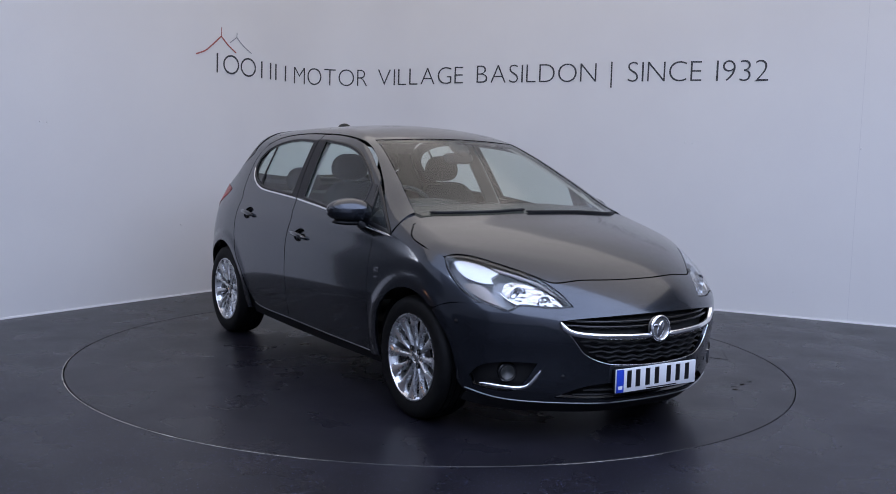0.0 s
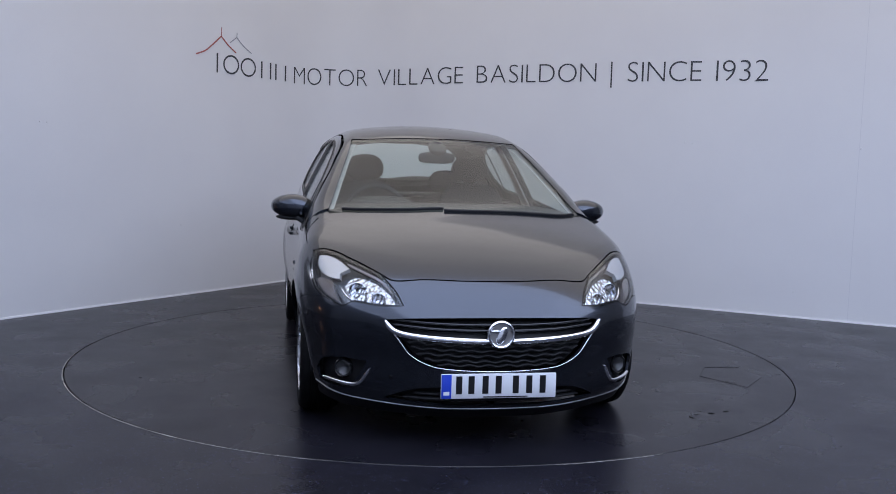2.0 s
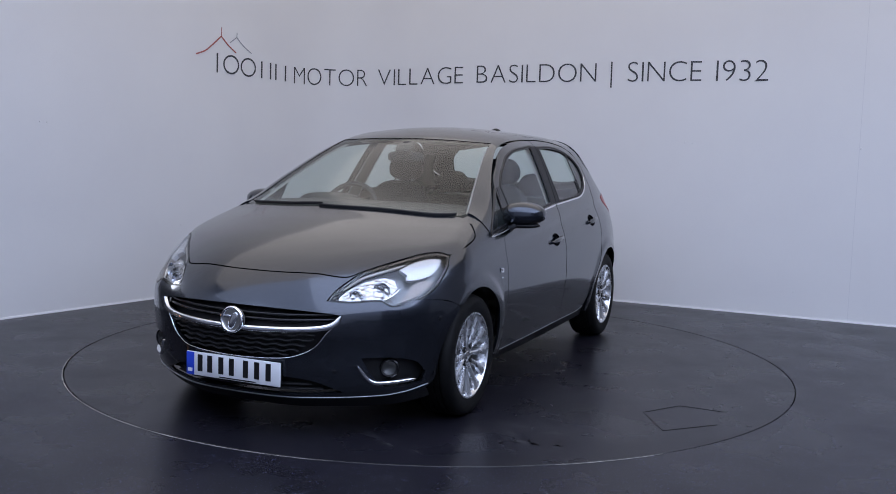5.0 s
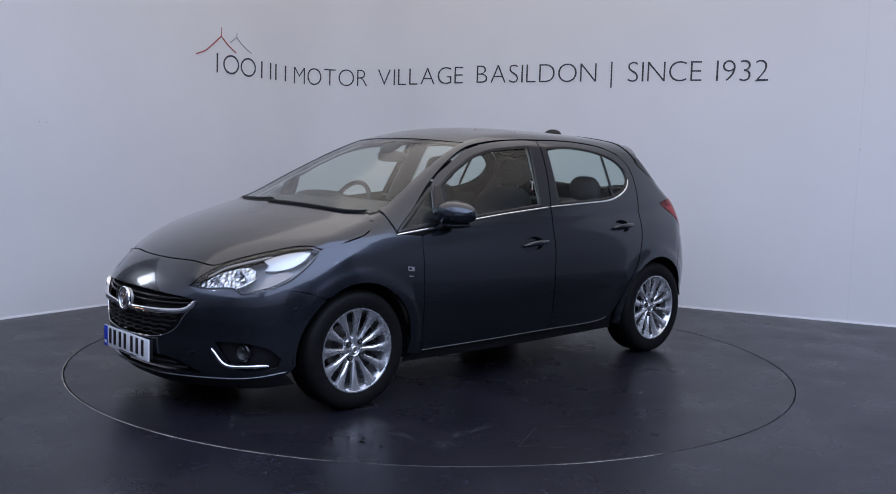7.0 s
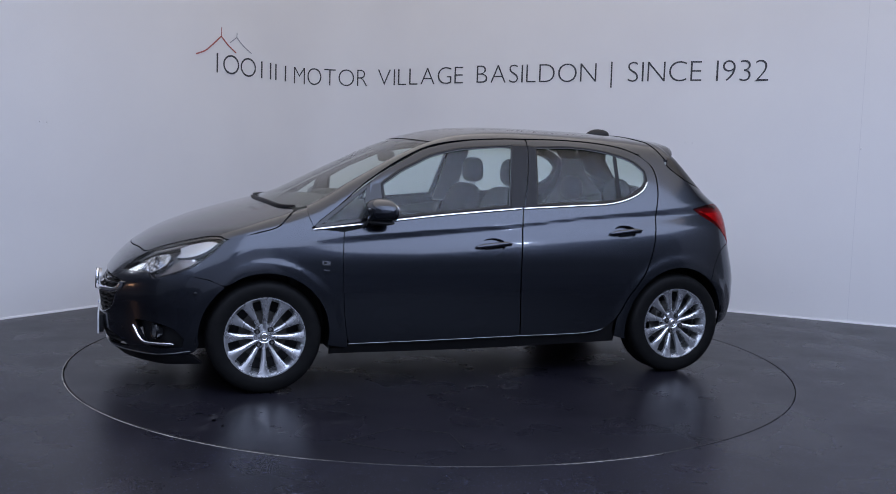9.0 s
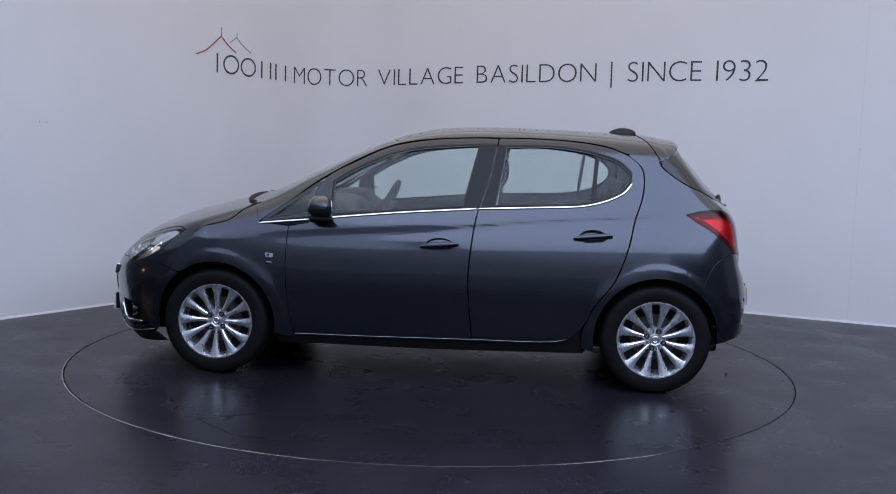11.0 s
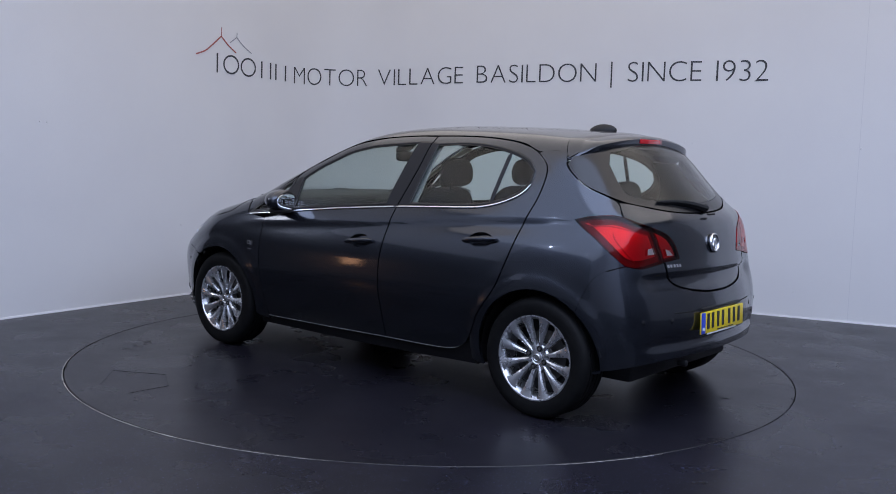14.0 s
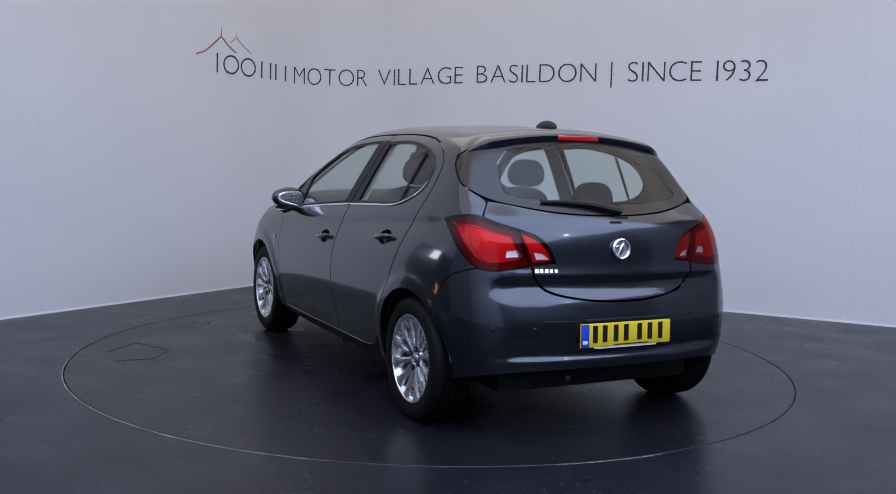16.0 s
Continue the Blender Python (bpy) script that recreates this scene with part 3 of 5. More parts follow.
def wall_stroke(points, wide, mat, name):
    """A flat stroke on the wall through points of run and height."""
    line = path_through(points, 0.03, False, 40)
    bm = bmesh.new()
    rows = []
    for i, (s, z) in enumerate(line):
        d = line[min(i + 1, len(line) - 1)] - line[max(i - 1, 0)]
        d = d / np.linalg.norm(d)
        row = []
        for side in (-0.5, 0.5):
            ss, zz = s - d[1] * wide * side, z + d[0] * wide * side
            p, w = on_wall(ss)
            out = Vector((w.y, -w.x))
            for lift in (0.001, 0.0035):
                row.append(bm.verts.new((*(p + out * lift), zz)))
        rows.append([row[0], row[1], row[3], row[2]])
    for p, q in zip(rows, rows[1:]):
        for j in range(4):
            bm.faces.new((p[j], p[(j + 1) % 4], q[(j + 1) % 4], q[j]))
    bm.faces.new(rows[0])
    bm.faces.new(rows[-1][::-1])
    part(name, bm, mat, sign, smooth=0)


wall_stroke([(9.243, 1.931), (9.243, 2.162)], 0.012, INK_WALL, "dividing_bar")
# the trade name as plain strokes and rings
for s, a, b in ((5.00, 1.952, 2.122), (5.545, 1.944, 2.098), (5.66, 1.942, 2.094), (5.73, 1.940, 2.090), (5.86, 1.938, 2.084)):
    wall_stroke([(s, a), (s, b)], 0.016, INK_WALL, "plain_bar")
for s, z in ((5.165, 2.034), (5.375, 2.028)):
    wall_stroke([(s + 0.088 * math.cos(a), z + 0.078 * math.sin(a)) for a in np.linspace(0, 2 * math.pi, 25)], 0.015, INK_WALL, "plain_ring")
# two peaked roof lines above it
wall_stroke([(4.758, 2.092), (4.86, 2.13), (4.95, 2.195), (5.044, 2.272)], 0.011, RED_VINYL, "roof_stroke")
wall_stroke([(5.044, 2.272), (5.13, 2.20), (5.222, 2.143)], 0.011, RED_VINYL, "roof_stroke")
wall_stroke([(5.047, 2.275), (5.049, 2.35)], 0.006, RED_VINYL, "roof_stroke")
wall_stroke([(5.146, 2.226), (5.19, 2.255), (5.228, 2.282)], 0.008, GREY_VINYL, "roof_stroke")
wall_stroke([(5.228, 2.282), (5.31, 2.215), (5.413, 2.156)], 0.008, GREY_VINYL, "roof_stroke")
wall_stroke([(5.231, 2.285), (5.233, 2.325)], 0.005, GREY_VINYL, "roof_stroke")

# board joints, small marks and a pale bead at the foot of the wall
JOINT = material("wall_joint", (0.66, 0.66, 0.68), 0.7)
for s in (11.34,):
    p, d = on_wall(s)
    out = Vector((d.y, -d.x))
    bm = block((0.004, 0.002, HEIGHT - 0.02), (0, 0, HEIGHT / 2), 0)
    bmesh.ops.transform(bm, matrix=Matrix.Translation((*(p + out * 0.0005), 0)) @ Matrix.Rotation(math.atan2(d.y, d.x), 4, "Z"), verts=bm.verts)
    tagged(part("wall_joint", bm, JOINT, smooth=0), kind="structure")
bm = bmesh.new()
rows = []
for s in np.linspace(RUN[2] + 0.36, RUN[-1] - 0.02, 80):
    p, d = on_wall(float(s))
    out = Vector((d.y, -d.x))
    rows.append([bm.verts.new((*(p + out * o), z)) for o, z in ((0.0, 0.0), (0.007, 0.0), (0.006, 0.011), (0.0, 0.014))])
for p, q in zip(rows, rows[1:]):
    for j in range(4):
        bm.faces.new((p[j], p[(j + 1) % 4], q[(j + 1) % 4], q[j]))
tagged(part("baseboard", bm, material("white_bead", (0.78, 0.78, 0.80), 0.4)), kind="structure")
for s, z in ((3.27, 1.45), (3.33, 1.447), (9.93, 1.456), (9.99, 1.452), (11.352, 1.441), (4.6, 0.62), (10.9, 0.22), (8.6, 0.30)):
    p, d = on_wall(s)
    out = Vector((d.y, -d.x))
    bm = lathe([(0.0005, 0.004), (0.006, 0.004), (0.009, 0.001), (0.009, -0.003), (0.0005, -0.003)], 12, "z", closed=False)
    bmesh.ops.transform(bm, matrix=Matrix.Translation((*p, z)) @ Vector((*out, 0)).to_track_quat("Z", "Y").to_matrix().to_4x4(), verts=bm.verts)
    tagged(part("screw_cap", bm, WALL), "small white screw cap on the wall", "screw cap", "screw caps on the wall")

# scuffs, a hatch outline and chips on the turntable
SCUFF = material("pale_floor_scuff", (0.017, 0.017, 0.019), 0.45, Specular_IOR_Level=0.3)
CHIP = material("bare_floor_chip", (0.42, 0.41, 0.40), 0.5)
HATCH = material("hatch_joint", (0.008, 0.008, 0.009), 0.45)
rng = random.Random(4)


def patch(name, x, y, long, wide, angle, mat, lift=0.0012):
    """A thin uneven patch on the turntable."""
    bm = bmesh.new()
    n = 14
    ring = []
    for k in range(n):
        a = 2 * math.pi * k / n
        r = rng.uniform(0.55, 1.1)
        ring.append(bm.verts.new(pose(x, y, lift, 0, 0, angle) @ Vector((long / 2 * r * math.cos(a), wide / 2 * r * math.sin(a), 0))))
    bm.faces.new(ring)
    bmesh.ops.solidify(bm, geom=bm.faces[:], thickness=0.001)
    part(name, bm, mat, turntable, smooth=0)


for x, y, l, w, a in ((1.57, 1.08, 0.05, 0.018, 20), (1.51, 1.13, 0.04, 0.012, 60), (1.50, 1.22, 0.045, 0.02, 100), (1.47, 1.32, 0.05, 0.015, 80), (1.09, 0.98, 0.035, 0.012, 10), (0.81, 1.08, 0.04, 0.012, 40), (1.46, 1.18, 0.03, 0.012, 0), (-1.20, 0.36, 0.10, 0.022, 70), (-1.84, 0.18, 0.12, 0.014, 80), (-1.86, -0.34, 0.06, 0.014, 30), (1.04, 1.11, 0.03, 0.012, 120)):
    patch("floor_chip", x, y, l, w, a, CHIP)
for (x0, y0), (x1, y1) in (((0.69, 1.54), (0.46, 1.68)), ((0.46, 1.68), (0.47, 1.91)), ((0.98, 1.70), (0.69, 1.54)), ((0.98, 1.70), (0.74, 1.92))):
    d = Vector((x1 - x0, y1 - y0))
    bm = block((d.length, 0.005, 0.002), (0, 0, 0.001), 0)
    bmesh.ops.transform(bm, matrix=pose((x0 + x1) / 2, (y0 + y1) / 2, 0, 0, 0, math.degrees(math.atan2(d.y, d.x))), verts=bm.verts)
    part("hatch_joint", bm, HATCH, turntable, smooth=0)
# ---- the car ----
car = empty("car", "dark metallic grey five-door hatchback on a turntable", "car")

ARCH = 0.345


def arch(x, start, end, n=13, r=ARCH):
    return [(x + r * math.cos(radians(a)), 0.308 + r * math.sin(radians(a))) for a in np.linspace(start, end, n)]


def as_nose(pts):
    p = onto("side", pts)
    return [(math.degrees(math.atan2(y, x - 1.0)), z) for x, y, z in p]


def as_tail(pts):
    p = onto("side", pts)
    return [(math.degrees(math.atan2(y, -1.0 - x)), z) for x, y, z in p]


def as_top(way, pts):
    return [(x, y) for x, y, z in onto(way, pts)]


DOOR_FRONT = [(0.835, 0.872), (0.84, 0.80), (0.843, 0.63), (0.828, 0.42), (0.805, 0.285)]
B_LINE = [(-0.335, 1.402), (-0.30, 1.20), (-0.236, 0.99), (-0.212, 0.85), (-0.195, 0.605), (-0.218, 0.32), (-0.224, 0.262)]
REAR_EDGE = [(-1.158, 1.25), (-1.162, 1.12), (-1.115, 0.965), (-1.075, 0.80), (-1.015, 0.64), (-0.965, 0.565)]
TOP_LINE = [(0.655, 1.145), (0.47, 1.255), (0.29, 1.338), (0.06, 1.384), (-0.20, 1.402), (-0.335, 1.404)]
TOP_REAR = [(-0.345, 1.404), (-0.53, 1.406), (-0.75, 1.398), (-0.95, 1.372), (-1.08, 1.325)]
LAMP_EDGE = [(60.0, 0.824), (58.0, 0.780), (55.6, 0.739), (51.2, 0.678), (46.5, 0.642)]
LIGHT = [(23.2, 0.636), (25.5, 0.682), (28.2, 0.716), (32.0, 0.755), (36.8, 0.779), (44.8, 0.811), (52.0, 0.834), (57.0, 0.838)] + LAMP_EDGE + [(40.2, 0.614), (38.4, 0.618), (36.6, 0.637), (29.0, 0.630)]
TAIL = [(61.5, 1.007), (56.0, 1.027), (48.7, 1.034), (42.0, 1.003), (35.0, 0.972), (29.6, 0.940), (26.0, 0.885), (24.2, 0.824), (32.1, 0.810), (42.0, 0.788), (46.5, 0.801), (50.5, 0.855), (55.0, 0.925), (58.5, 0.967)]
seam = [(1.638, 0.662), (1.561, 0.622), (1.484, 0.592)]

lamp_top = [(x, y) for x, y, z in onto("nose", LIGHT[3:9])]
lamp_side = [(x, z) for x, y, z in onto("nose", LAMP_EDGE[:5])]
wing = [(1.035, 0.968), (1.10, 0.960), (1.182, 0.897), (1.285, 0.865), (1.38, 0.845)] + lamp_side + seam[1:] + arch(1.255, 56, 190) + [(0.80, 0.225)] + DOOR_FRONT[::-1] + [(1.005, 0.888), (1.02, 0.92)]
both_sides("front_wing", "side", wing, PAINT, car, step=0.02)

FRONT_WINDOW = [(0.60, 0.942), (0.60, 1.13), (0.48, 1.205), (0.38, 1.252), (0.298, 1.290), (0.18, 1.322), (0.067, 1.341), (-0.236, 1.365), (-0.158, 1.012), (0.20, 0.978)]
REAR_WINDOW = [(-0.378, 1.358), (-0.58, 1.366), (-0.75, 1.356), (-0.91, 1.328), (-1.03, 1.285), (-1.092, 1.230), (-1.085, 1.165), (-1.02, 1.105), (-0.92, 1.066), (-0.80, 1.043), (-0.60, 1.030), (-0.325, 1.020)]


def oval(x, z, rx, rz, n=14, tilt=0.0):
    return [(x + rx * math.cos(a), z + rz * math.sin(a) + tilt * rx * math.cos(a)) for a in np.linspace(0, 2 * math.pi, n, endpoint=False)]


CUP_FRONT, CUP_REAR = oval(-0.03, 0.797, 0.075, 0.036), oval(-0.885, 0.870, 0.075, 0.036)
front_door = DOOR_FRONT + [(0.79, 0.252), (0.30, 0.255)] + B_LINE[::-1] + TOP_LINE[::-1][1:] + [(0.69, 1.04), (0.715, 0.93), (0.72, 0.895)]
rear_door = [(u - 0.004, v) for u, v in B_LINE[::-1]] + TOP_REAR + REAR_EDGE + [(-0.905, 0.485), (-0.865, 0.40), (-0.82, 0.33), (-0.75, 0.285), (-0.58, 0.263)]
rear_edge_quarter = [(u - 0.004, v) for u, v in REAR_EDGE]
tail_lamp_side = [(x, z) for x, y, z in onto("tail", [TAIL[0], TAIL[13], TAIL[12], TAIL[11], TAIL[10]])]
tail_lamp_top = [(x, z) for x, y, z in onto("tail", [TAIL[3], TAIL[2], TAIL[1], TAIL[0]])]
beside_glass = [(x, z) for x, y, z in onto("tail", [TAIL[1], TAIL[2], (46.6, 1.027), (47.0, 1.094), (52.0, 1.131), (58.5, 1.171), (64.0, 1.230), (66.8, 1.272)])]
both_sides("front_door", "side", front_door, PAINT, car, holes=[FRONT_WINDOW, CUP_FRONT], step=0.018, fine=0.014)
both_sides("rear_door", "side", rear_door, PAINT, car, holes=[REAR_WINDOW, CUP_REAR], step=0.018, fine=0.014)
quarter = [(-1.084, 1.326)] + rear_edge_quarter + [(-0.909, 0.483), (-0.869, 0.398), (-0.845, 0.345), (-0.845, 0.235), (-0.925, 0.215)] + arch(-1.255, -10, 132, 18) + [(-1.53, 0.68), (-1.58, 0.755)] + tail_lamp_side[::-1] + beside_glass + [(-1.25, 1.335), (-1.18, 1.342), (-1.13, 1.340), (-1.084, 1.334)]
both_sides("rear_quarter_panel", "side", quarter, PAINT, car, step=0.02)

# sills
sill = [(0.90, 0.222), (0.80, 0.222), (0.79, 0.249), (0.30, 0.252), (-0.224, 0.259), (-0.58, 0.260), (-0.75, 0.282), (-0.818, 0.325), (-0.84, 0.335), (-0.84, 0.25), (-0.86, 0.19), (0.0, 0.175), (0.90, 0.18)]
both_sides("sill", "side", sill, BLACK, car, lift=-0.022)

# roof with its front pillars
WS_TOP = [(0.325, 0.0), (0.315, 0.20), (0.290, 0.38), (0.256, 0.502)]
WS_SIDE = [(0.42, 0.532), (0.70, 0.602), (0.92, 0.660), (1.02, 0.686)]
edge = as_top("side", [(1.02, 0.952), (1.0, 0.900), (0.83, 1.025), (0.668, 1.150), (0.48, 1.262), (0.30, 1.344), (0.07, 1.389), (-0.20, 1.407), (-0.345, 1.409), (-0.53, 1.411), (-0.75, 1.403), (-0.95, 1.378), (-1.08, 1.335), (-1.18, 1.340), (-1.24, 1.330)])
roof = mirrored_top(WS_TOP + WS_SIDE + edge + [(-1.20, 0.50), (-1.17, 0.30), (-1.16, 0.0)])
sheet("roof", "top", roof, PAINT, car, corner=60, gap=0.001)

# bonnet
HOOD = mirrored_top([(1.918, 0.0), (1.910, 0.15), (1.882, 0.307), (1.849, 0.443)] + lamp_top + [(1.38, 0.807), (1.285, 0.811), (1.182, 0.801), (1.12, 0.745), (1.085, 0.68), (1.14, 0.50), (1.20, 0.25), (1.215, 0.0)])
bonnet = sheet("bonnet", "top", HOOD, PAINT, car, gap=0.003)
screen = mirrored_top([(1.24, 0.0), (1.22, 0.25), (1.15, 0.50), (1.06, 0.67), (1.02, 0.682)] + [(u, v - 0.004) for u, v in WS_SIDE[::-1][1:]] + [(u + 0.004, v) for u, v in WS_TOP[::-1]])
sheet("windscreen", "top", screen, SCREEN, car, lift=-0.003, depth=0.004)

# nose
GRILLE = mirrored([(0, 0.594), (13.6, 0.591), (22.0, 0.584), (26.8, 0.574), (26.6, 0.550), (23.6, 0.500), (20.5, 0.430), (16.0, 0.388), (11.0, 0.374), (0, 0.367)])
LOW_GRILLE = mirrored([(0, 0.290), (14.0, 0.288), (20.5, 0.270), (27.5, 0.218), (20.0, 0.208), (0, 0.205)])
FOG = [(32.0, 0.378), (34.8, 0.296), (37.9, 0.246), (48.1, 0.252), (49.0, 0.300), (46.0, 0.352), (39.6, 0.378)]
FOG_R = [(-u, v) for u, v in FOG]
hood_front = [(math.degrees(math.atan2(y, x - 1)), z) for x, y, z in onto("top", [(1.918, 0.0), (1.910, 0.15), (1.882, 0.307), (1.849, 0.443)])]
bumper = mirrored(hood_front + [LIGHT[3], LIGHT[2], LIGHT[1], LIGHT[0], LIGHT[-1], LIGHT[-2], LIGHT[-3], LIGHT[-4], LIGHT[-5]] + as_nose(seam[1:]) + as_nose(arch(1.255, 52, -8, 9)) + [(50.0, 0.215), (40, 0.200), (20, 0.192), (0, 0.190)])
sheet("front_bumper", "nose", bumper, PAINT, car, holes=[GRILLE, LOW_GRILLE, FOG, FOG_R], step=0.02)

# tail
GLASS_LOW = [(0, 1.036), (12, 1.039), (23.6, 1.049), (33.0, 1.066), (43.9, 1.092)]
gate = mirrored([(0, 0.646), (10, 0.651), (20.8, 0.673), (27.0, 0.702), (30.0, 0.745), (31.4, 0.810)] + [TAIL[7], TAIL[6], TAIL[5], TAIL[4], TAIL[3], (46.4, 1.028)] + [(46.8, 1.094)] + GLASS_LOW[::-1])
sheet("tailgate", "tail", gate, PAINT, car, step=0.018)
rear_glass = mirrored([(0, 1.040), (12, 1.043), (23.6, 1.053), (33.0, 1.070), (43.9, 1.096), (52.0, 1.135), (58.5, 1.176), (64.0, 1.235), (66.5, 1.275), (63.0, 1.330), (52.0, 1.376), (25, 1.396), (0, 1.400)])
CLEAR = mirrored([(0, 1.088), (20.0, 1.095), (33.0, 1.110), (39.5, 1.122), (43.5, 1.150), (48.2, 1.28), (46.5, 1.338), (25, 1.372), (0, 1.376)])
sheet("rear_window_surround", "tail", rear_glass, GLOSS, car, holes=[CLEAR], gap=0.001)
sheet("rear_window", "tail", CLEAR, GLASS, car, depth=0.004, gap=0)
rear_bumper = mirrored([(0, 0.640), (10, 0.645), (20.8, 0.667), (27.5, 0.697), (30.5, 0.742), (32.0, 0.806), (42.0, 0.786), (46.3, 0.798)] + as_tail([(-1.58, 0.755), (-1.53, 0.68)]) + as_tail(arch(-1.255, 132, 185, 8)) + [(62, 0.240), (52, 0.285), (36, 0.326), (0, 0.336)])
sheet("rear_bumper", "tail", rear_bumper, PAINT, car, step=0.018)

# windows
QUARTER_WINDOW = [(0.985, 0.898), (0.83, 1.010), (0.672, 1.125), (0.695, 1.035), (0.718, 0.935)]
both_sides("front_door_window", "side", FRONT_WINDOW, GLASS, car, lift=-0.006, depth=0.004, gap=-0.004)
both_sides("rear_door_window", "side", REAR_WINDOW, GLASS, car, lift=-0.006, depth=0.004, gap=-0.004)
both_sides("front_quarter_window", "side", QUARTER_WINDOW, GLASS, car, lift=-0.004, depth=0.004)



def lay(way, u, v, lift=0.0, flip=False):
    """A point on the skin and its normal, as vectors."""
    p = onto(way, [(u, v)])
    n = skin_normal(p)
    p = (p + n * lift)[0]
    s = (1, -1, 1) if flip else (1, 1, 1)
    return Vector(p * s), Vector(n[0] * s)


def stud(name, way, u, v, radius, height, mat, parent, flip=False, sink=0.004, label=""):
    """A small round button that stands on the skin."""
    p, n = lay(way, u, v, 0, flip)
    bm = lathe([(0.0005, height), (radius * 0.8, height), (radius, height * 0.4), (radius, -sink), (0.0005, -sink)], 20, "z", closed=False)
    bmesh.ops.transform(bm, matrix=Matrix.Translation(p) @ n.to_track_quat("Z", "Y").to_matrix().to_4x4(), verts=bm.verts)
    return part(name, bm, mat, parent, label)


def under(name, parent=None):
    ob = new(name)
    ob.parent = parent or car
    return ob


def tube(points, radius, sides=10, closed=False):
    """A round bar along a line of points, as a bmesh."""
    P = [Vector(q) for q in points]
    bm = bmesh.new()
    rows, n = [], len(P)
    ref = Vector((0, 0, 1))
    for i in range(n):
        d = (P[(i + 1) % n] - P[i - 1]) if closed or 0 < i < n - 1 else (P[1] - P[0] if i == 0 else P[-1] - P[-2])
        d.normalize()
        a = d.cross(ref if abs(d.z) < 0.95 else Vector((1, 0, 0))).normalized()
        b = d.cross(a)
        rows.append([bm.verts.new(P[i] + (a * math.cos(t) + b * math.sin(t)) * radius) for t in np.linspace(0, 2 * math.pi, sides, endpoint=False)])
    for i in range(n if closed else n - 1):
        for j in range(sides):
            k = (j + 1) % sides
            bm.faces.new((rows[i][j], rows[i][k], rows[(i + 1) % n][k], rows[(i + 1) % n][j]))
    if not closed:
        bm.faces.new(rows[0])
        bm.faces.new(rows[-1][::-1])
    return bm


def blob(size, at, power=2.5, rings=14, turns=20, shape=None, turn=None):
    """A rounded body, fuller than an ellipsoid, as a bmesh; shape bends its points."""
    bm = bmesh.new()
    sp = lambda v: math.copysign(abs(v) ** (2 / power), v)
    rows = []
    for i in range(rings + 1):
        a = -math.pi / 2 + math.pi * i / rings
        rows.append([])
        for j in range(turns):
            b = 2 * math.pi * j / turns
            q = Vector((sp(math.cos(a)) * sp(math.cos(b)) * size[0], sp(math.cos(a)) * sp(math.sin(b)) * size[1], sp(math.sin(a)) * size[2]))
            rows[-1].append(bm.verts.new(shape(q) if shape else q))
    for i in range(rings):
        for j in range(turns):
            k = (j + 1) % turns
            bm.faces.new((rows[i][j], rows[i][k], rows[i + 1][k], rows[i + 1][j]))
    bmesh.ops.remove_doubles(bm, verts=bm.verts, dist=1e-5)
    if turn:
        bmesh.ops.transform(bm, matrix=turn, verts=bm.verts)
    bmesh.ops.translate(bm, vec=at, verts=bm.verts)
    return bm


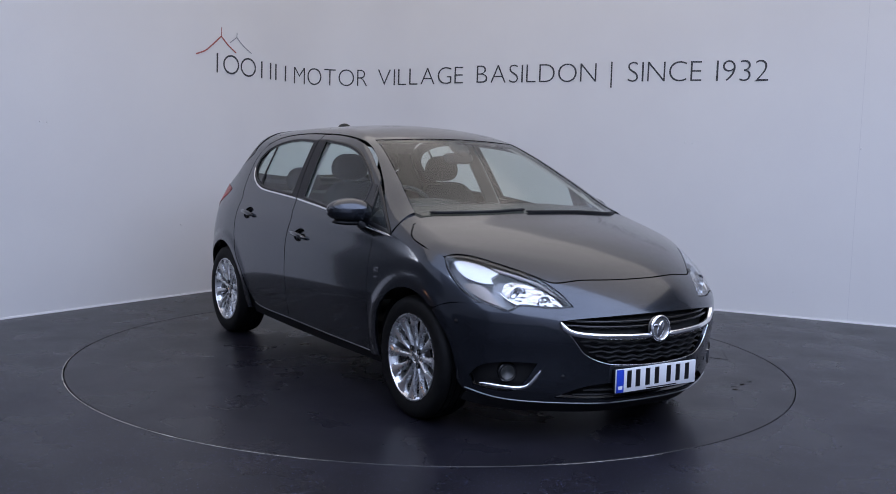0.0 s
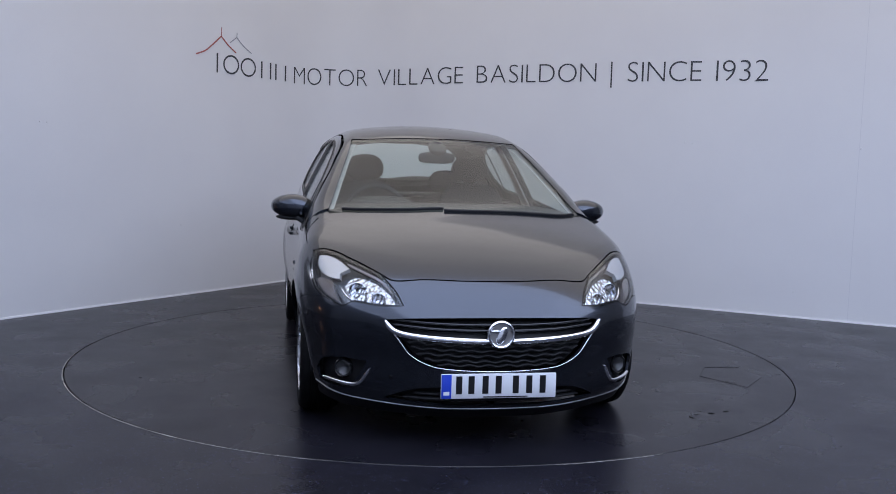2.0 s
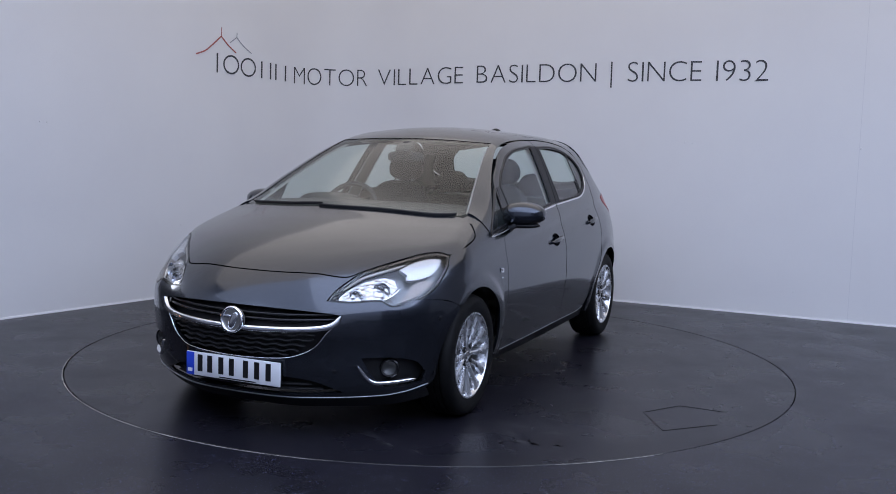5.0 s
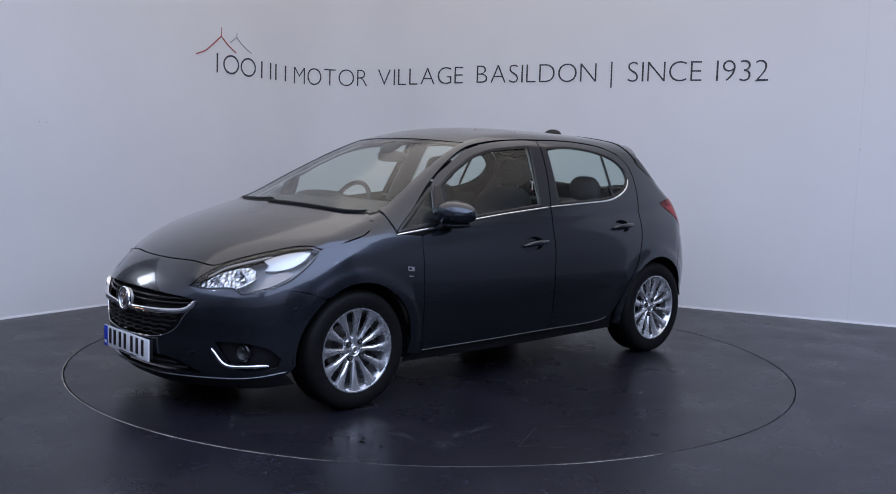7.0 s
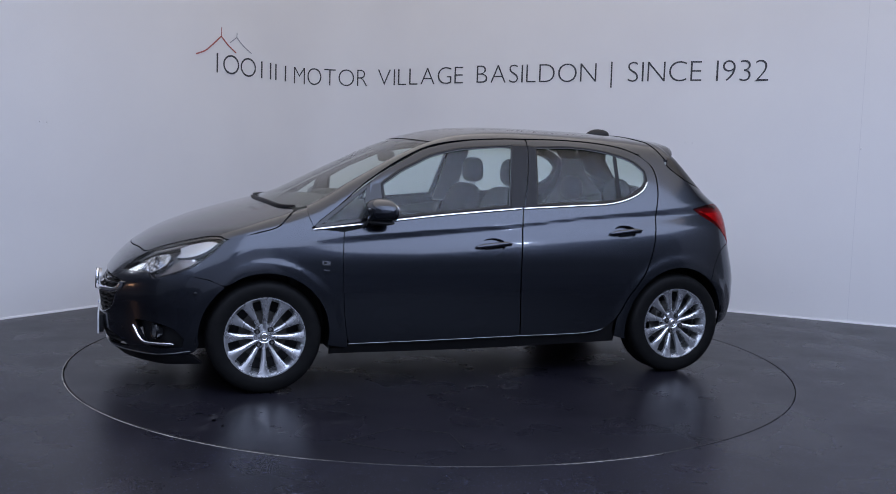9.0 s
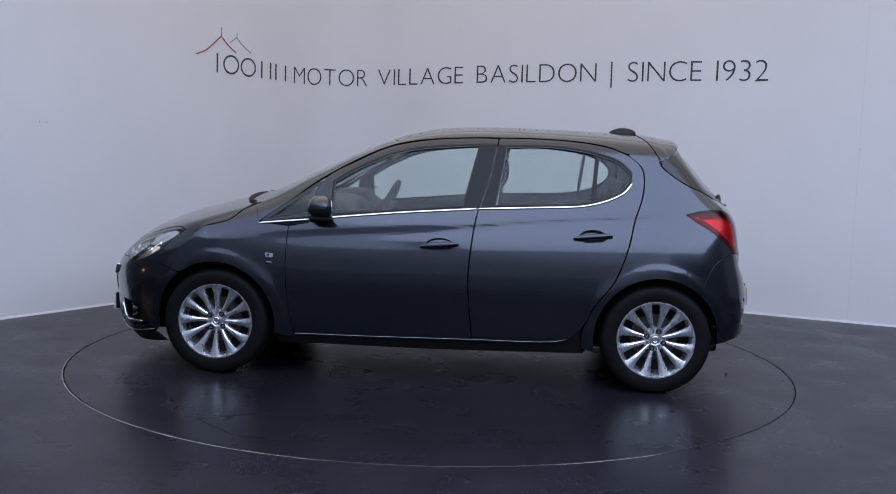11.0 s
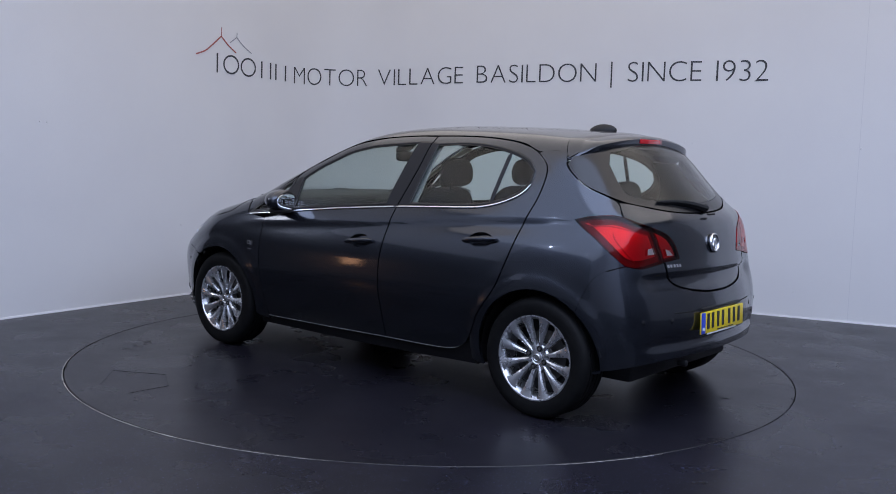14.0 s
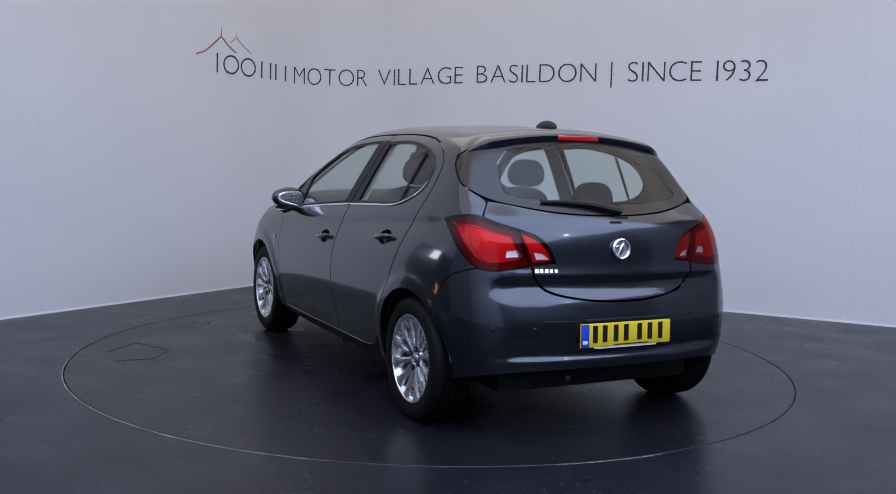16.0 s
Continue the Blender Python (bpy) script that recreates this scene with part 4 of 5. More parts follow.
# ---- wheels ----
def wheel_model(left):
    w = under("wheel")
    s = 1 if left else -1
    tyre = [(0.207, -0.080), (0.213, -0.092), (0.235, -0.099), (0.262, -0.101), (0.285, -0.097), (0.297, -0.088), (0.3035, -0.072)]
    tread = []
    for c in (-0.05, -0.018, 0.018, 0.05):
        tread += [(0.306, c - 0.012), (0.306, c - 0.004), (0.298, c - 0.0035), (0.298, c + 0.0035), (0.306, c + 0.004), (0.306, c + 0.012)]
    tyre = tyre + tread + [(r, -h) for r, h in reversed(tyre)]
    part("tyre", lathe(tyre, 72), RUBBER, w, smooth=40)
    rim = [(0.205, 0.086), (0.210, 0.096), (0.2165, 0.096), (0.2175, 0.088), (0.209, 0.080), (0.206, -0.085), (0.198, -0.085), (0.190, 0.03), (0.196, 0.076)]
    part("rim", lathe([(r, h * s) for r, h in rim], 72), ALLOY, w)
    part("brake_disc", lathe([(0.02, -0.005 * s), (0.13, -0.005 * s), (0.13, -0.022 * s), (0.02, -0.022 * s)], 40), DISC_STEEL, w)
    part("wheel_back", lathe([(0.01, -0.03 * s), (0.195, -0.03 * s), (0.195, -0.05 * s), (0.01, -0.05 * s)], 40), BLACK, w)
    for k in range(12):
        a = radians(30 * k + 1)
        bm = bmesh.new()
        rows = []
        for r, half, face, deep in ((0.034, 0.0085, 0.066, 0.03), (0.07, 0.0092, 0.072, 0.026), (0.11, 0.0118, 0.079, 0.022), (0.15, 0.0172, 0.085, 0.019), (0.175, 0.0225, 0.088, 0.018), (0.192, 0.027, 0.090, 0.018), (0.2075, 0.046, 0.092, 0.018)):
            twist = 0.002 * math.sin((r - 0.034) / 0.17 * math.pi)
            row = []
            for v, h in ((-half - 0.003, face - deep), (-half, face - 0.005), (-half * 0.35, face), (half * 0.35, face), (half, face - 0.005), (half + 0.003, face - deep)):
                v += twist
                row.append(bm.verts.new((r * math.cos(a) - v * math.sin(a), h * s, r * math.sin(a) + v * math.cos(a))))
            rows.append(row)
        for p, q in zip(rows, rows[1:]):
            for j in range(6):
                bm.faces.new((p[j], p[(j + 1) % 6], q[(j + 1) % 6], q[j]))
        bm.faces.new(rows[0])
        bm.faces.new(rows[-1][::-1])
        part("spoke", bm, ALLOY, w, smooth=25)
    hub = [(0.0005, 0.066), (0.026, 0.066), (0.028, 0.062), (0.034, 0.066), (0.060, 0.064), (0.068, 0.054), (0.070, 0.02), (0.0005, 0.02)]
    part("hub", lathe([(r, h * s) for r, h in hub], 32, closed=False), ALLOY, w)
    part("centre_cap", lathe([(0.0005, 0.070 * s), (0.020, 0.069 * s), (0.025, 0.064 * s), (0.0005, 0.06 * s)], 24, closed=False), STEEL, w, "grey round centre cap")
    part("cap_ring", lathe([(0.013, 0.0695 * s), (0.016, 0.0715 * s), (0.019, 0.0695 * s), (0.016, 0.068 * s)], 24), CHROME, w)
    for k in range(4):
        a = radians(90 * k + 38)
        c, d = 0.050 * math.cos(a), 0.050 * math.sin(a)
        part("wheel_bolt", lathe([(0.0005, 0.0755 * s), (0.006, 0.0755 * s), (0.0075, 0.064 * s), (0.0005, 0.055 * s)], 8, centre=(c, 0, d), closed=False), STEEL, w)
        part("bolt_recess", lathe([(0.0075, 0.0725 * s), (0.0115, 0.0750 * s), (0.0155, 0.0725 * s), (0.0135, 0.06 * s)], 16, centre=(c, 0, d)), BLACK, w)
    a = radians(-32)
    part("valve", tube([(0.185 * math.cos(a), 0.05 * s, 0.185 * math.sin(a)), (0.178 * math.cos(a), 0.085 * s, 0.178 * math.sin(a))], 0.004, 8), BLACK, w)
    return w


for left in (True, False):
    first = wheel_model(left)
    y = 0.742 if left else -0.742
    first.location = (1.255, y, 0.306)
    copy_thing(first, pose(-1.255, y, 0.306, 0, 18, 0))


def half_shell(x, side):
    """The black liner of a wheel arch."""
    bm = bmesh.new()
    rows = []
    for a in np.linspace(radians(-6 if x > 0 else -14), radians(194 if x > 0 else 172), 26):
        rows.append([bm.verts.new((x + r * math.cos(a), side * y, 0.308 + r * math.sin(a))) for r, y in ((0.360, 0.800), (0.366, 0.76), (0.366, 0.56), (0.02, 0.56))])
    for p, q in zip(rows, rows[1:]):
        for j in range(3):
            bm.faces.new((p[j], p[j + 1], q[j + 1], q[j]))
    return bm


for x in (1.255, -1.255):
    for side in (1, -1):
        part("wheel_arch_liner", half_shell(x, side), BLACK, car)

# ---- side details, on both sides ----
BELT = [(1.008, 0.882), (0.83, 0.900), (0.72, 0.911)], [(0.71, 0.912), (0.518, 0.934), (0.20, 0.966), (-0.228, 1.000)], [(-0.240, 1.001), (-0.573, 1.018), (-0.80, 1.031), (-0.90, 1.049), (-0.99, 1.079), (-1.06, 1.118), (-1.098, 1.165)]
for flip in (False, True):
    s = -1 if flip else 1
    for line in BELT:
        ribbon("belt_trim", line, CHROME, car, 0.013, 0.007, flip=flip, label="bright chrome window trim")
    for outline, name in ((FRONT_WINDOW, "front"), (REAR_WINDOW, "rear")):
        ribbon("window_seal", outline, GLOSS, car, 0.024, 0.003, flip=flip, closed=True, lift=-0.001)
    ribbon("window_seal", QUARTER_WINDOW, GLOSS, car, 0.022, 0.003, flip=flip, closed=True)
    ribbon("window_divider", [(-0.905, 1.325), (-0.880, 1.06)], SATIN, car, 0.024, 0.004, flip=flip)
    sheet("pillar_cover", "side", [(-0.230, 1.374), (-0.326, 1.374), (-0.296, 1.20), (-0.243, 1.008), (-0.156, 1.014)], GLOSS, car, lift=0.002, flip=flip)
    sheet("pillar_cover", "side", [(-0.339, 1.374), (-0.380, 1.366), (-0.326, 1.022), (-0.250, 1.012), (-0.306, 1.20)], GLOSS, car, lift=0.002, flip=flip)
    sheet("mirror_sail", "side", [(0.596, 0.938), (0.596, 1.138), (0.652, 1.128), (0.688, 1.036), (0.712, 0.918)], GLOSS, car, lift=0.002, flip=flip)
    ribbon("sill_strip", [(0.80, 0.251), (0.30, 0.254), (-0.224, 0.261), (-0.58, 0.263), (-0.70, 0.271), (-0.76, 0.286)], DULL, car, 0.0035, 0.003, flip=flip, label="thin bright sill strip")
    for x, z, cup in ((-0.03, 0.797, CUP_FRONT), (-0.885, 0.870, CUP_REAR)):
        sheet("handle_cup", "side", oval(x, z, 0.082, 0.042), PAINT, car, lift=-0.022, flip=flip, step=0.02)
        pts = [(x + d, z - 0.004 - d * 0.09) for d in (0.108, 0.07, 0.0, -0.07, -0.108)]
        p = onto("side", pts)
        n = skin_normal(p)
        p += n * np.array([0.006, 0.016, 0.020, 0.016, 0.006])[:, None]
        handle = strip("door_handle", p, n, PAINT, car, 0.027, 0.014, flip)
        for d in (0.092, -0.092):
            q, m = lay("side", x + d, z - 0.004 - d * 0.09, 0.002, flip)
            bm = block((0.03, 0.024, 0.018), (0, 0, 0), 0.004)
            bmesh.ops.translate(bm, vec=q, verts=bm.verts)
            part("handle_foot", bm, PAINT, handle)
    # badge on the wing
    sheet("side_badge", "side", [(0.962, 0.722), (0.912, 0.716), (0.914, 0.690), (0.960, 0.694)], CHROME, car, lift=0.004, depth=0.006, flip=flip, step=0.02)
    sheet("badge_face", "side", [(0.953, 0.716), (0.934, 0.713), (0.934, 0.698), (0.952, 0.700)], GLOSS, car, lift=0.0055, depth=0.002, flip=flip, step=0.02)
    sheet("side_badge", "side", [(0.955, 0.674), (0.918, 0.670), (0.918, 0.660), (0.954, 0.664)], CHROME, car, lift=0.003, depth=0.005, flip=flip, step=0.02)
    # black door pillars and window seals
    sheet("pillar_trim", "side", [(-0.238, 1.363), (-0.326, 1.364), (-0.297, 1.20), (-0.242, 1.010), (-0.162, 1.006)], SATIN, car, lift=0.004, depth=0.005, flip=flip, gap=0.001, step=0.018)
    sheet("pillar_trim", "side", [(-0.334, 1.364), (-0.376, 1.359), (-0.350, 1.19), (-0.326, 1.012), (-0.250, 1.010), (-0.305, 1.20)], SATIN, car, lift=0.004, depth=0.005, flip=flip, gap=0.001, step=0.018)
    ribbon("window_seal", FRONT_WINDOW, BLACK, car, 0.013, 0.006, "side", -0.001, flip, closed=True)
    ribbon("window_seal", REAR_WINDOW, BLACK, car, 0.013, 0.006, "side", -0.001, flip, closed=True)
    # flanges below the seams at the screen pillar and behind the rear wheel
    sheet("pillar_flange", "side", [(1.12, 0.968), (1.02, 0.888), (0.975, 0.915), (0.95, 0.965), (1.02, 0.985)], PAINT, car, lift=-0.006, flip=flip, step=0.02)
    sheet("bumper_flange", "side", [(-1.44, 0.60), (-1.50, 0.73), (-1.56, 0.80), (-1.62, 0.79), (-1.60, 0.70), (-1.53, 0.57)], PAINT, car, lift=-0.005, flip=flip, step=0.02)
    # painted scuttle corner below the seams at the foot of the screen
    sheet("scuttle_corner", "top", [(1.21, 0.66), (1.215, 0.79), (1.10, 0.79), (1.00, 0.745), (0.97, 0.70), (1.04, 0.69), (1.11, 0.67)], PAINT, car, lift=-0.009, depth=0.004, flip=flip, step=0.02)
    # parking sensors
    stud("parking_sensor", "side", 1.617, 0.545, 0.010, 0.002, GLOSS, car, flip)
    # mirror
    m = under("wing_mirror")

    def housing(q):
        k = 1 - 0.22 * max(0, q.y) / 0.118
        x = q.x * (1.15 if q.x > 0 else 0.55) - 0.22 * (q.y + 0.02)
        return Vector((x, q.y, q.z * k * (1.0 if q.z > 0 else 0.85) + 0.03 * q.y))

    bm = blob((0.085, 0.116, 0.074), (0.632, 0.866, 0.983), 2.5, 16, 28, housing)
    if flip:
        bmesh.ops.scale(bm, vec=(1, -1, 1), verts=bm.verts)
    part("mirror_housing", bm, PAINT, m)

    def face(q):
        k = 1 - 0.22 * max(0, q.y) / 0.118
        return Vector((q.x * 0.12 - 0.22 * (q.y + 0.02), q.y, q.z * k))

    bm = blob((0.05, 0.090, 0.050), (0.589, 0.864, 0.983), 3.2, 12, 24, face)
    if flip:
        bmesh.ops.scale(bm, vec=(1, -1, 1), verts=bm.verts)
    part("mirror_glass", bm, MIRROR, m)
    bm = blob((0.06, 0.095, 0.016), (0.640, 0.860, 0.925), 2.2, 10, 20, lambda q: Vector((q.x - 0.2 * q.y, q.y, q.z + 0.02 * q.y)))
    if flip:
        bmesh.ops.scale(bm, vec=(1, -1, 1), verts=bm.verts)
    part("mirror_underside", bm, BLACK, m)
    bm = block((0.055, 0.10, 0.028), (0, 0, 0), 0.01, turn=pose(0, 0, 0, 32, 0, 8))
    bmesh.ops.translate(bm, vec=(0.690, 0.800, 0.905), verts=bm.verts)
    if flip:
        bmesh.ops.scale(bm, vec=(1, -1, 1), verts=bm.verts)
    part("mirror_arm", bm, BLACK, m)

# ---- nose ----
half_grille = curve_of([0.36, 0.374, 0.388, 0.43, 0.50, 0.55, 0.574, 0.60], [4, 11, 16, 20.5, 23.6, 26.6, 26.8, 27], 0.004)
sheet("grille_back", "nose", GRILLE, BLACK, car, lift=-0.045, gap=-0.01)
for z in (0.572, 0.548):
    w = float(half_grille(z)) - 1.0
    ribbon("grille_bar", [(w * k / 6, z + 0.012 * (abs(k) / 6) ** 2) for k in range(-6, 7)], GLOSS, car, 0.014, 0.012, "nose", -0.024)
for row, z in enumerate((0.476, 0.452, 0.428, 0.404, 0.386)):
    w = float(half_grille(z)) - 0.9
    pts, k = [], 0
    steps = np.arange(-w, w + 0.01, 1.15)
    for k, t in enumerate(steps):
        pts.append((float(t), z + 0.010 * (abs(t) / 25) ** 2 + (0.0040 if (k // 2 + row) % 2 else -0.0025)))
    ribbon("grille_mesh_bar", pts, BLACK, car, 0.010, 0.012, "nose", -0.020, spacing=0.02)
for s in (1, -1):
    ribbon("chrome_grille_bar", [(s * u, v) for u, v in ((26.9, 0.572), (26.2, 0.553), (24.8, 0.532), (22.4, 0.519), (18.0, 0.511), (13.2, 0.506), (7.0, 0.501), (2.5, 0.499))], CHROME, car, 0.027, 0.016, "nose", 0.0, label="polished chrome grille wing")
ribbon("grille_rim", [(-26.4, 0.542), (-23.8, 0.500), (-20.7, 0.428), (-16.0, 0.386), (-11.0, 0.372), (0, 0.365), (11.0, 0.372), (16.0, 0.386), (20.7, 0.428), (23.8, 0.500), (26.4, 0.542)], CHROME, car, 0.005, 0.004, "nose")


def round_badge(name, at, facing, radius):
    """A chrome ring round a dark disc with a plain bright shape in it."""
    b = under(name)
    b.matrix_basis = Matrix.Translation(at) @ Vector(facing).to_track_quat("Z", "Y").to_matrix().to_4x4()
    ring = [(radius - 0.0075 + 0.0075 * math.cos(a), 0.004 + 0.009 * math.sin(a)) for a in np.linspace(0, 2 * math.pi, 12, endpoint=False)]
    part("badge_ring", lathe(ring, 40, "z"), CHROME, b)
    part("badge_disc", lathe([(0.0005, 0.002), (radius - 0.008, 0.002), (radius - 0.008, -0.02), (0.0005, -0.02)], 40, "z", closed=False), STEEL, b)
    part("badge_emblem", blob((radius * 0.34, radius * 0.62, 0.006), (radius * 0.08, -radius * 0.05, 0.004), 2.2, 8, 16, lambda q: Vector((q.x + q.y * 0.35, q.y, q.z))), CHROME, b)
    part("badge_emblem", blob((radius * 0.36, radius * 0.12, 0.005), (-radius * 0.38, radius * 0.22, 0.004), 2.2, 8, 16), CHROME, b)
    return b


round_badge("front_badge", (2.102, 0, 0.531), (1, 0, 0.06), 0.063)


def plate(name, x, z, facing, field, lean):
    """A number plate with a blue band; its characters are plain bars."""
    b = under(name)
    b.matrix_basis = pose(x, 0, z) @ pose(0, 0, 0, 0, 0, 0 if facing > 0 else 180) @ pose(0, 0, 0, 0, lean, 0)
    part("plate_field", block((0.010, 0.52, 0.111), (0, 0, 0), 0.004), field, b)
    part("plate_band", block((0.003, 0.044, 0.107), (0.0052, -0.236, 0), 0.001), BLUE, b, "blue band")
    part("band_mark", block((0.002, 0.026, 0.016), (0.0068, -0.236, -0.030), 0), WHITE, b)
    for k, y in enumerate((-0.180, -0.125, -0.062, -0.003, 0.075, 0.136, 0.198)):
        part("character_bar", block((0.003, 0.027, 0.079), (0.0052, y, 0.006), 0), INK, b)
    part("maker_strip", block((0.002, 0.20, 0.005), (0.0052, 0.03, -0.048), 0), INK, b)
    return b


plate("front_number_plate", 2.098, 0.303, 1, WHITE, 0)
part("plate_holder", block((0.03, 0.50, 0.10), (2.084, 0, 0.303), 0.006), BLACK, car)
sheet("lower_grille_back", "nose", LOW_GRILLE, BLACK, car, lift=-0.04, gap=-0.01)
for z in (0.225, 0.250):
    w = 25 - (z - 0.205) * 110
    ribbon("lower_grille_bar", [(w * k / 6, z) for k in range(-6, 7)], BLACK, car, 0.012, 0.012, "nose", -0.022)
ribbon("bumper_lip_strip", [(-50.5, 0.236), (-44, 0.214), (-36, 0.199), (-19.5, 0.190), (0, 0.188), (19.5, 0.190), (36, 0.199), (44, 0.214), (50.5, 0.236)], DULL, car, 0.005, 0.004, "nose")
sheet("front_splitter", "nose", mirrored([(0, 0.187), (20, 0.189), (36, 0.197), (50, 0.212), (53, 0.16), (36, 0.135), (0, 0.128)]), BLACK, car, lift=-0.004)
for flip in (False, True):
    s = -1 if flip else 1
    sheet("fog_light_recess", "nose", FOG, BLACK, car, lift=-0.035, gap=-0.008, flip=flip)
    ribbon("fog_light_trim", [(u, v) for u, v in ((31.0, 0.346), (32.2, 0.312), (34.0, 0.274), (36.0, 0.262), (40.0, 0.264), (46.0, 0.270))], CHROME, car, 0.018, 0.014, "nose", -0.006, flip)
    p, n = lay("nose", 39.2, 0.328, -0.022, flip)
    d = Vector((0.9, 0.35 * s, 0)).normalized()
    f = under("fog_light")
    f.matrix_basis = Matrix.Translation(p) @ d.to_track_quat("Z", "Y").to_matrix().to_4x4()
    part("fog_bezel", lathe([(0.034, -0.02), (0.034, 0.010), (0.040, 0.012), (0.045, 0.006), (0.045, -0.02)], 28, "z"), GLOSS, f)
    part("fog_reflector", lathe([(0.0005, -0.012), (0.012, -0.010), (0.034, 0.006), (0.034, -0.02), (0.0005, -0.02)], 28, "z", closed=False), DISC_STEEL, f)
    part("fog_lens", lathe([(0.0005, 0.012), (0.02, 0.011), (0.036, 0.006), (0.0005, 0.004)], 28, "z", closed=False), LENS, f)
    for u in (25.5,):
        stud("parking_sensor", "nose", u, 0.318, 0.011, 0.002, GLOSS, car, flip)
    # headlights
    h = under("headlight")
    sheet("lamp_housing", "nose", LIGHT, LAMP_GREY, h, lift=-0.055, gap=-0.006, flip=flip)
    sheet("lamp_wall", "nose", LIGHT, GLOSS, h, holes=[shrunk(LIGHT, 0.010)], lift=-0.006, depth=0.05, gap=0.001, flip=flip)
    INNER = [(25.2, 0.643), (27.0, 0.678), (29.5, 0.705), (33.0, 0.730), (38.5, 0.748), (41.0, 0.735), (41.5, 0.700), (38.8, 0.662), (36.6, 0.648), (30.0, 0.640)]
    sheet("main_reflector", "nose", INNER, FACETS, h, lift=-0.024, depth=0.03, flip=flip)
    for u, v, r in ((30.6, 0.673, 0.027), (37.4, 0.700, 0.037)):
        p, n = lay("nose", u, v, -0.034, flip)
        bm = lathe([(0.006, -0.016), (r * 0.55, -0.006), (r * 0.85, 0.012), (r, 0.022), (r + 0.004, 0.020), (r * 0.9, 0.005), (0.006, -0.022)], 28, "z")
        d = Vector((0.95, 0.25 * s, 0.05)).normalized()
        bmesh.ops.transform(bm, matrix=Matrix.Translation(p) @ d.to_track_quat("Z", "Y").to_matrix().to_4x4(), verts=bm.verts)
        bowl = part("lamp_bowl", bm, REFLECTOR, h)
        part("bulb_cap", blob((0.012, 0.012, 0.012), p + d * 0.004, 2, 8, 12), GLOSS if u > 35 else STEEL, bowl)
    ribbon("bezel_strip", [(25.0, 0.640), (30.0, 0.637), (36.8, 0.646), (39.6, 0.665), (42.0, 0.695)], CHROME, h, 0.008, 0.006, "nose", -0.018, flip)
    ribbon("brow_strip", [(27.0, 0.690), (31.0, 0.733), (36.8, 0.763), (44.8, 0.795)], STEEL, h, 0.012, 0.006, "nose", -0.020, flip)
    sheet("daytime_light_guide", "nose", [(42.5, 0.775), (48.0, 0.806), (54.0, 0.822), (57.0, 0.815), (55.0, 0.778), (51.5, 0.745), (46.5, 0.728), (43.6, 0.728), (44.5, 0.752)], GUIDE, h, lift=-0.014, depth=0.02, flip=flip)
    sheet("indicator", "nose", [(40.5, 0.628), (43.2, 0.670), (45.5, 0.712), (50.5, 0.728), (52.5, 0.715), (49.5, 0.682), (46.0, 0.655)], INDICATOR, h, lift=-0.016, depth=0.02, flip=flip)
    sheet("headlight_lens", "nose", LIGHT, LENS, h, lift=0.001, depth=0.003, flip=flip, gap=0.003).visible_shadow = False
    # tail lights: one lens on the body, one on the tailgate
    outer = [TAIL[0], TAIL[1], TAIL[2], TAIL[3], (36.4, 0.978), (31.9, 0.811), (37.0, 0.797), (42.0, 0.788)] + TAIL[10:]
    inner = [(35.9, 0.976), (29.6, 0.940), (26.0, 0.885), (24.2, 0.824), (31.4, 0.811)]
    clear_a = [(39.0, 0.880), (35.6, 0.884), (34.4, 0.852), (39.2, 0.848)]
    clear_b = [(31.4, 0.874), (28.2, 0.864), (26.2, 0.840), (30.6, 0.840)]
    for piece, hole in ((outer, clear_a), (inner, clear_b)):
        t = under("tail_light")
        sheet("lamp_back", "tail", piece, BLACK, t, lift=-0.030, depth=0.03, gap=-0.02, flip=flip)
        sheet("lamp_reflector", "tail", shrunk(piece, 0.006, "tail"), TAIL_DIM, t, lift=-0.022, depth=0.004, flip=flip)
        sheet("lamp_core", "tail", shrunk(piece, 0.036 if piece is outer else 0.015, "tail"), TAIL_BACK, t, lift=-0.013, depth=0.008, flip=flip, step=0.02)
        sheet("red_lens", "tail", piece, RED_LENS, t, holes=[hole], lift=0.003, depth=0.016, flip=flip, gap=-0.001).visible_shadow = False
        sheet("clear_window", "tail", hole, LENS, t, lift=0.001, depth=0.004, flip=flip, gap=0, step=0.02).visible_shadow = False
        sheet("window_reflector", "tail", hole, INDICATOR, t, lift=-0.015, depth=0.01, flip=flip, gap=-0.003, step=0.02)
    ribbon("light_guide", [(57.0, 0.985), (50.5, 0.990), (44.0, 0.970), (38.0, 0.945)], DIFFUSER, t, 0.008, 0.004, "tail", -0.016, flip)
    ribbon("light_guide", [(50.0, 0.965), (49.5, 0.93), (46.0, 0.86), (43.0, 0.818)], DIFFUSER, t, 0.008, 0.004, "tail", -0.016, flip)
    stud("parking_sensor", "tail", 41.0, 0.530, 0.011, 0.002, GLOSS, car, flip)
    stud("parking_sensor", "tail", 30.0, 0.525, 0.011, 0.002, GLOSS, car, flip)

# windscreen wipers and cowl
sheet("cowl", "top", mirrored_top([(1.225, 0.0), (1.205, 0.25), (1.145, 0.50), (1.085, 0.68), (1.03, 0.70), (1.00, 0.672), (1.09, 0.50), (1.155, 0.25), (1.175, 0.0)]), BLACK, car, lift=-0.014)
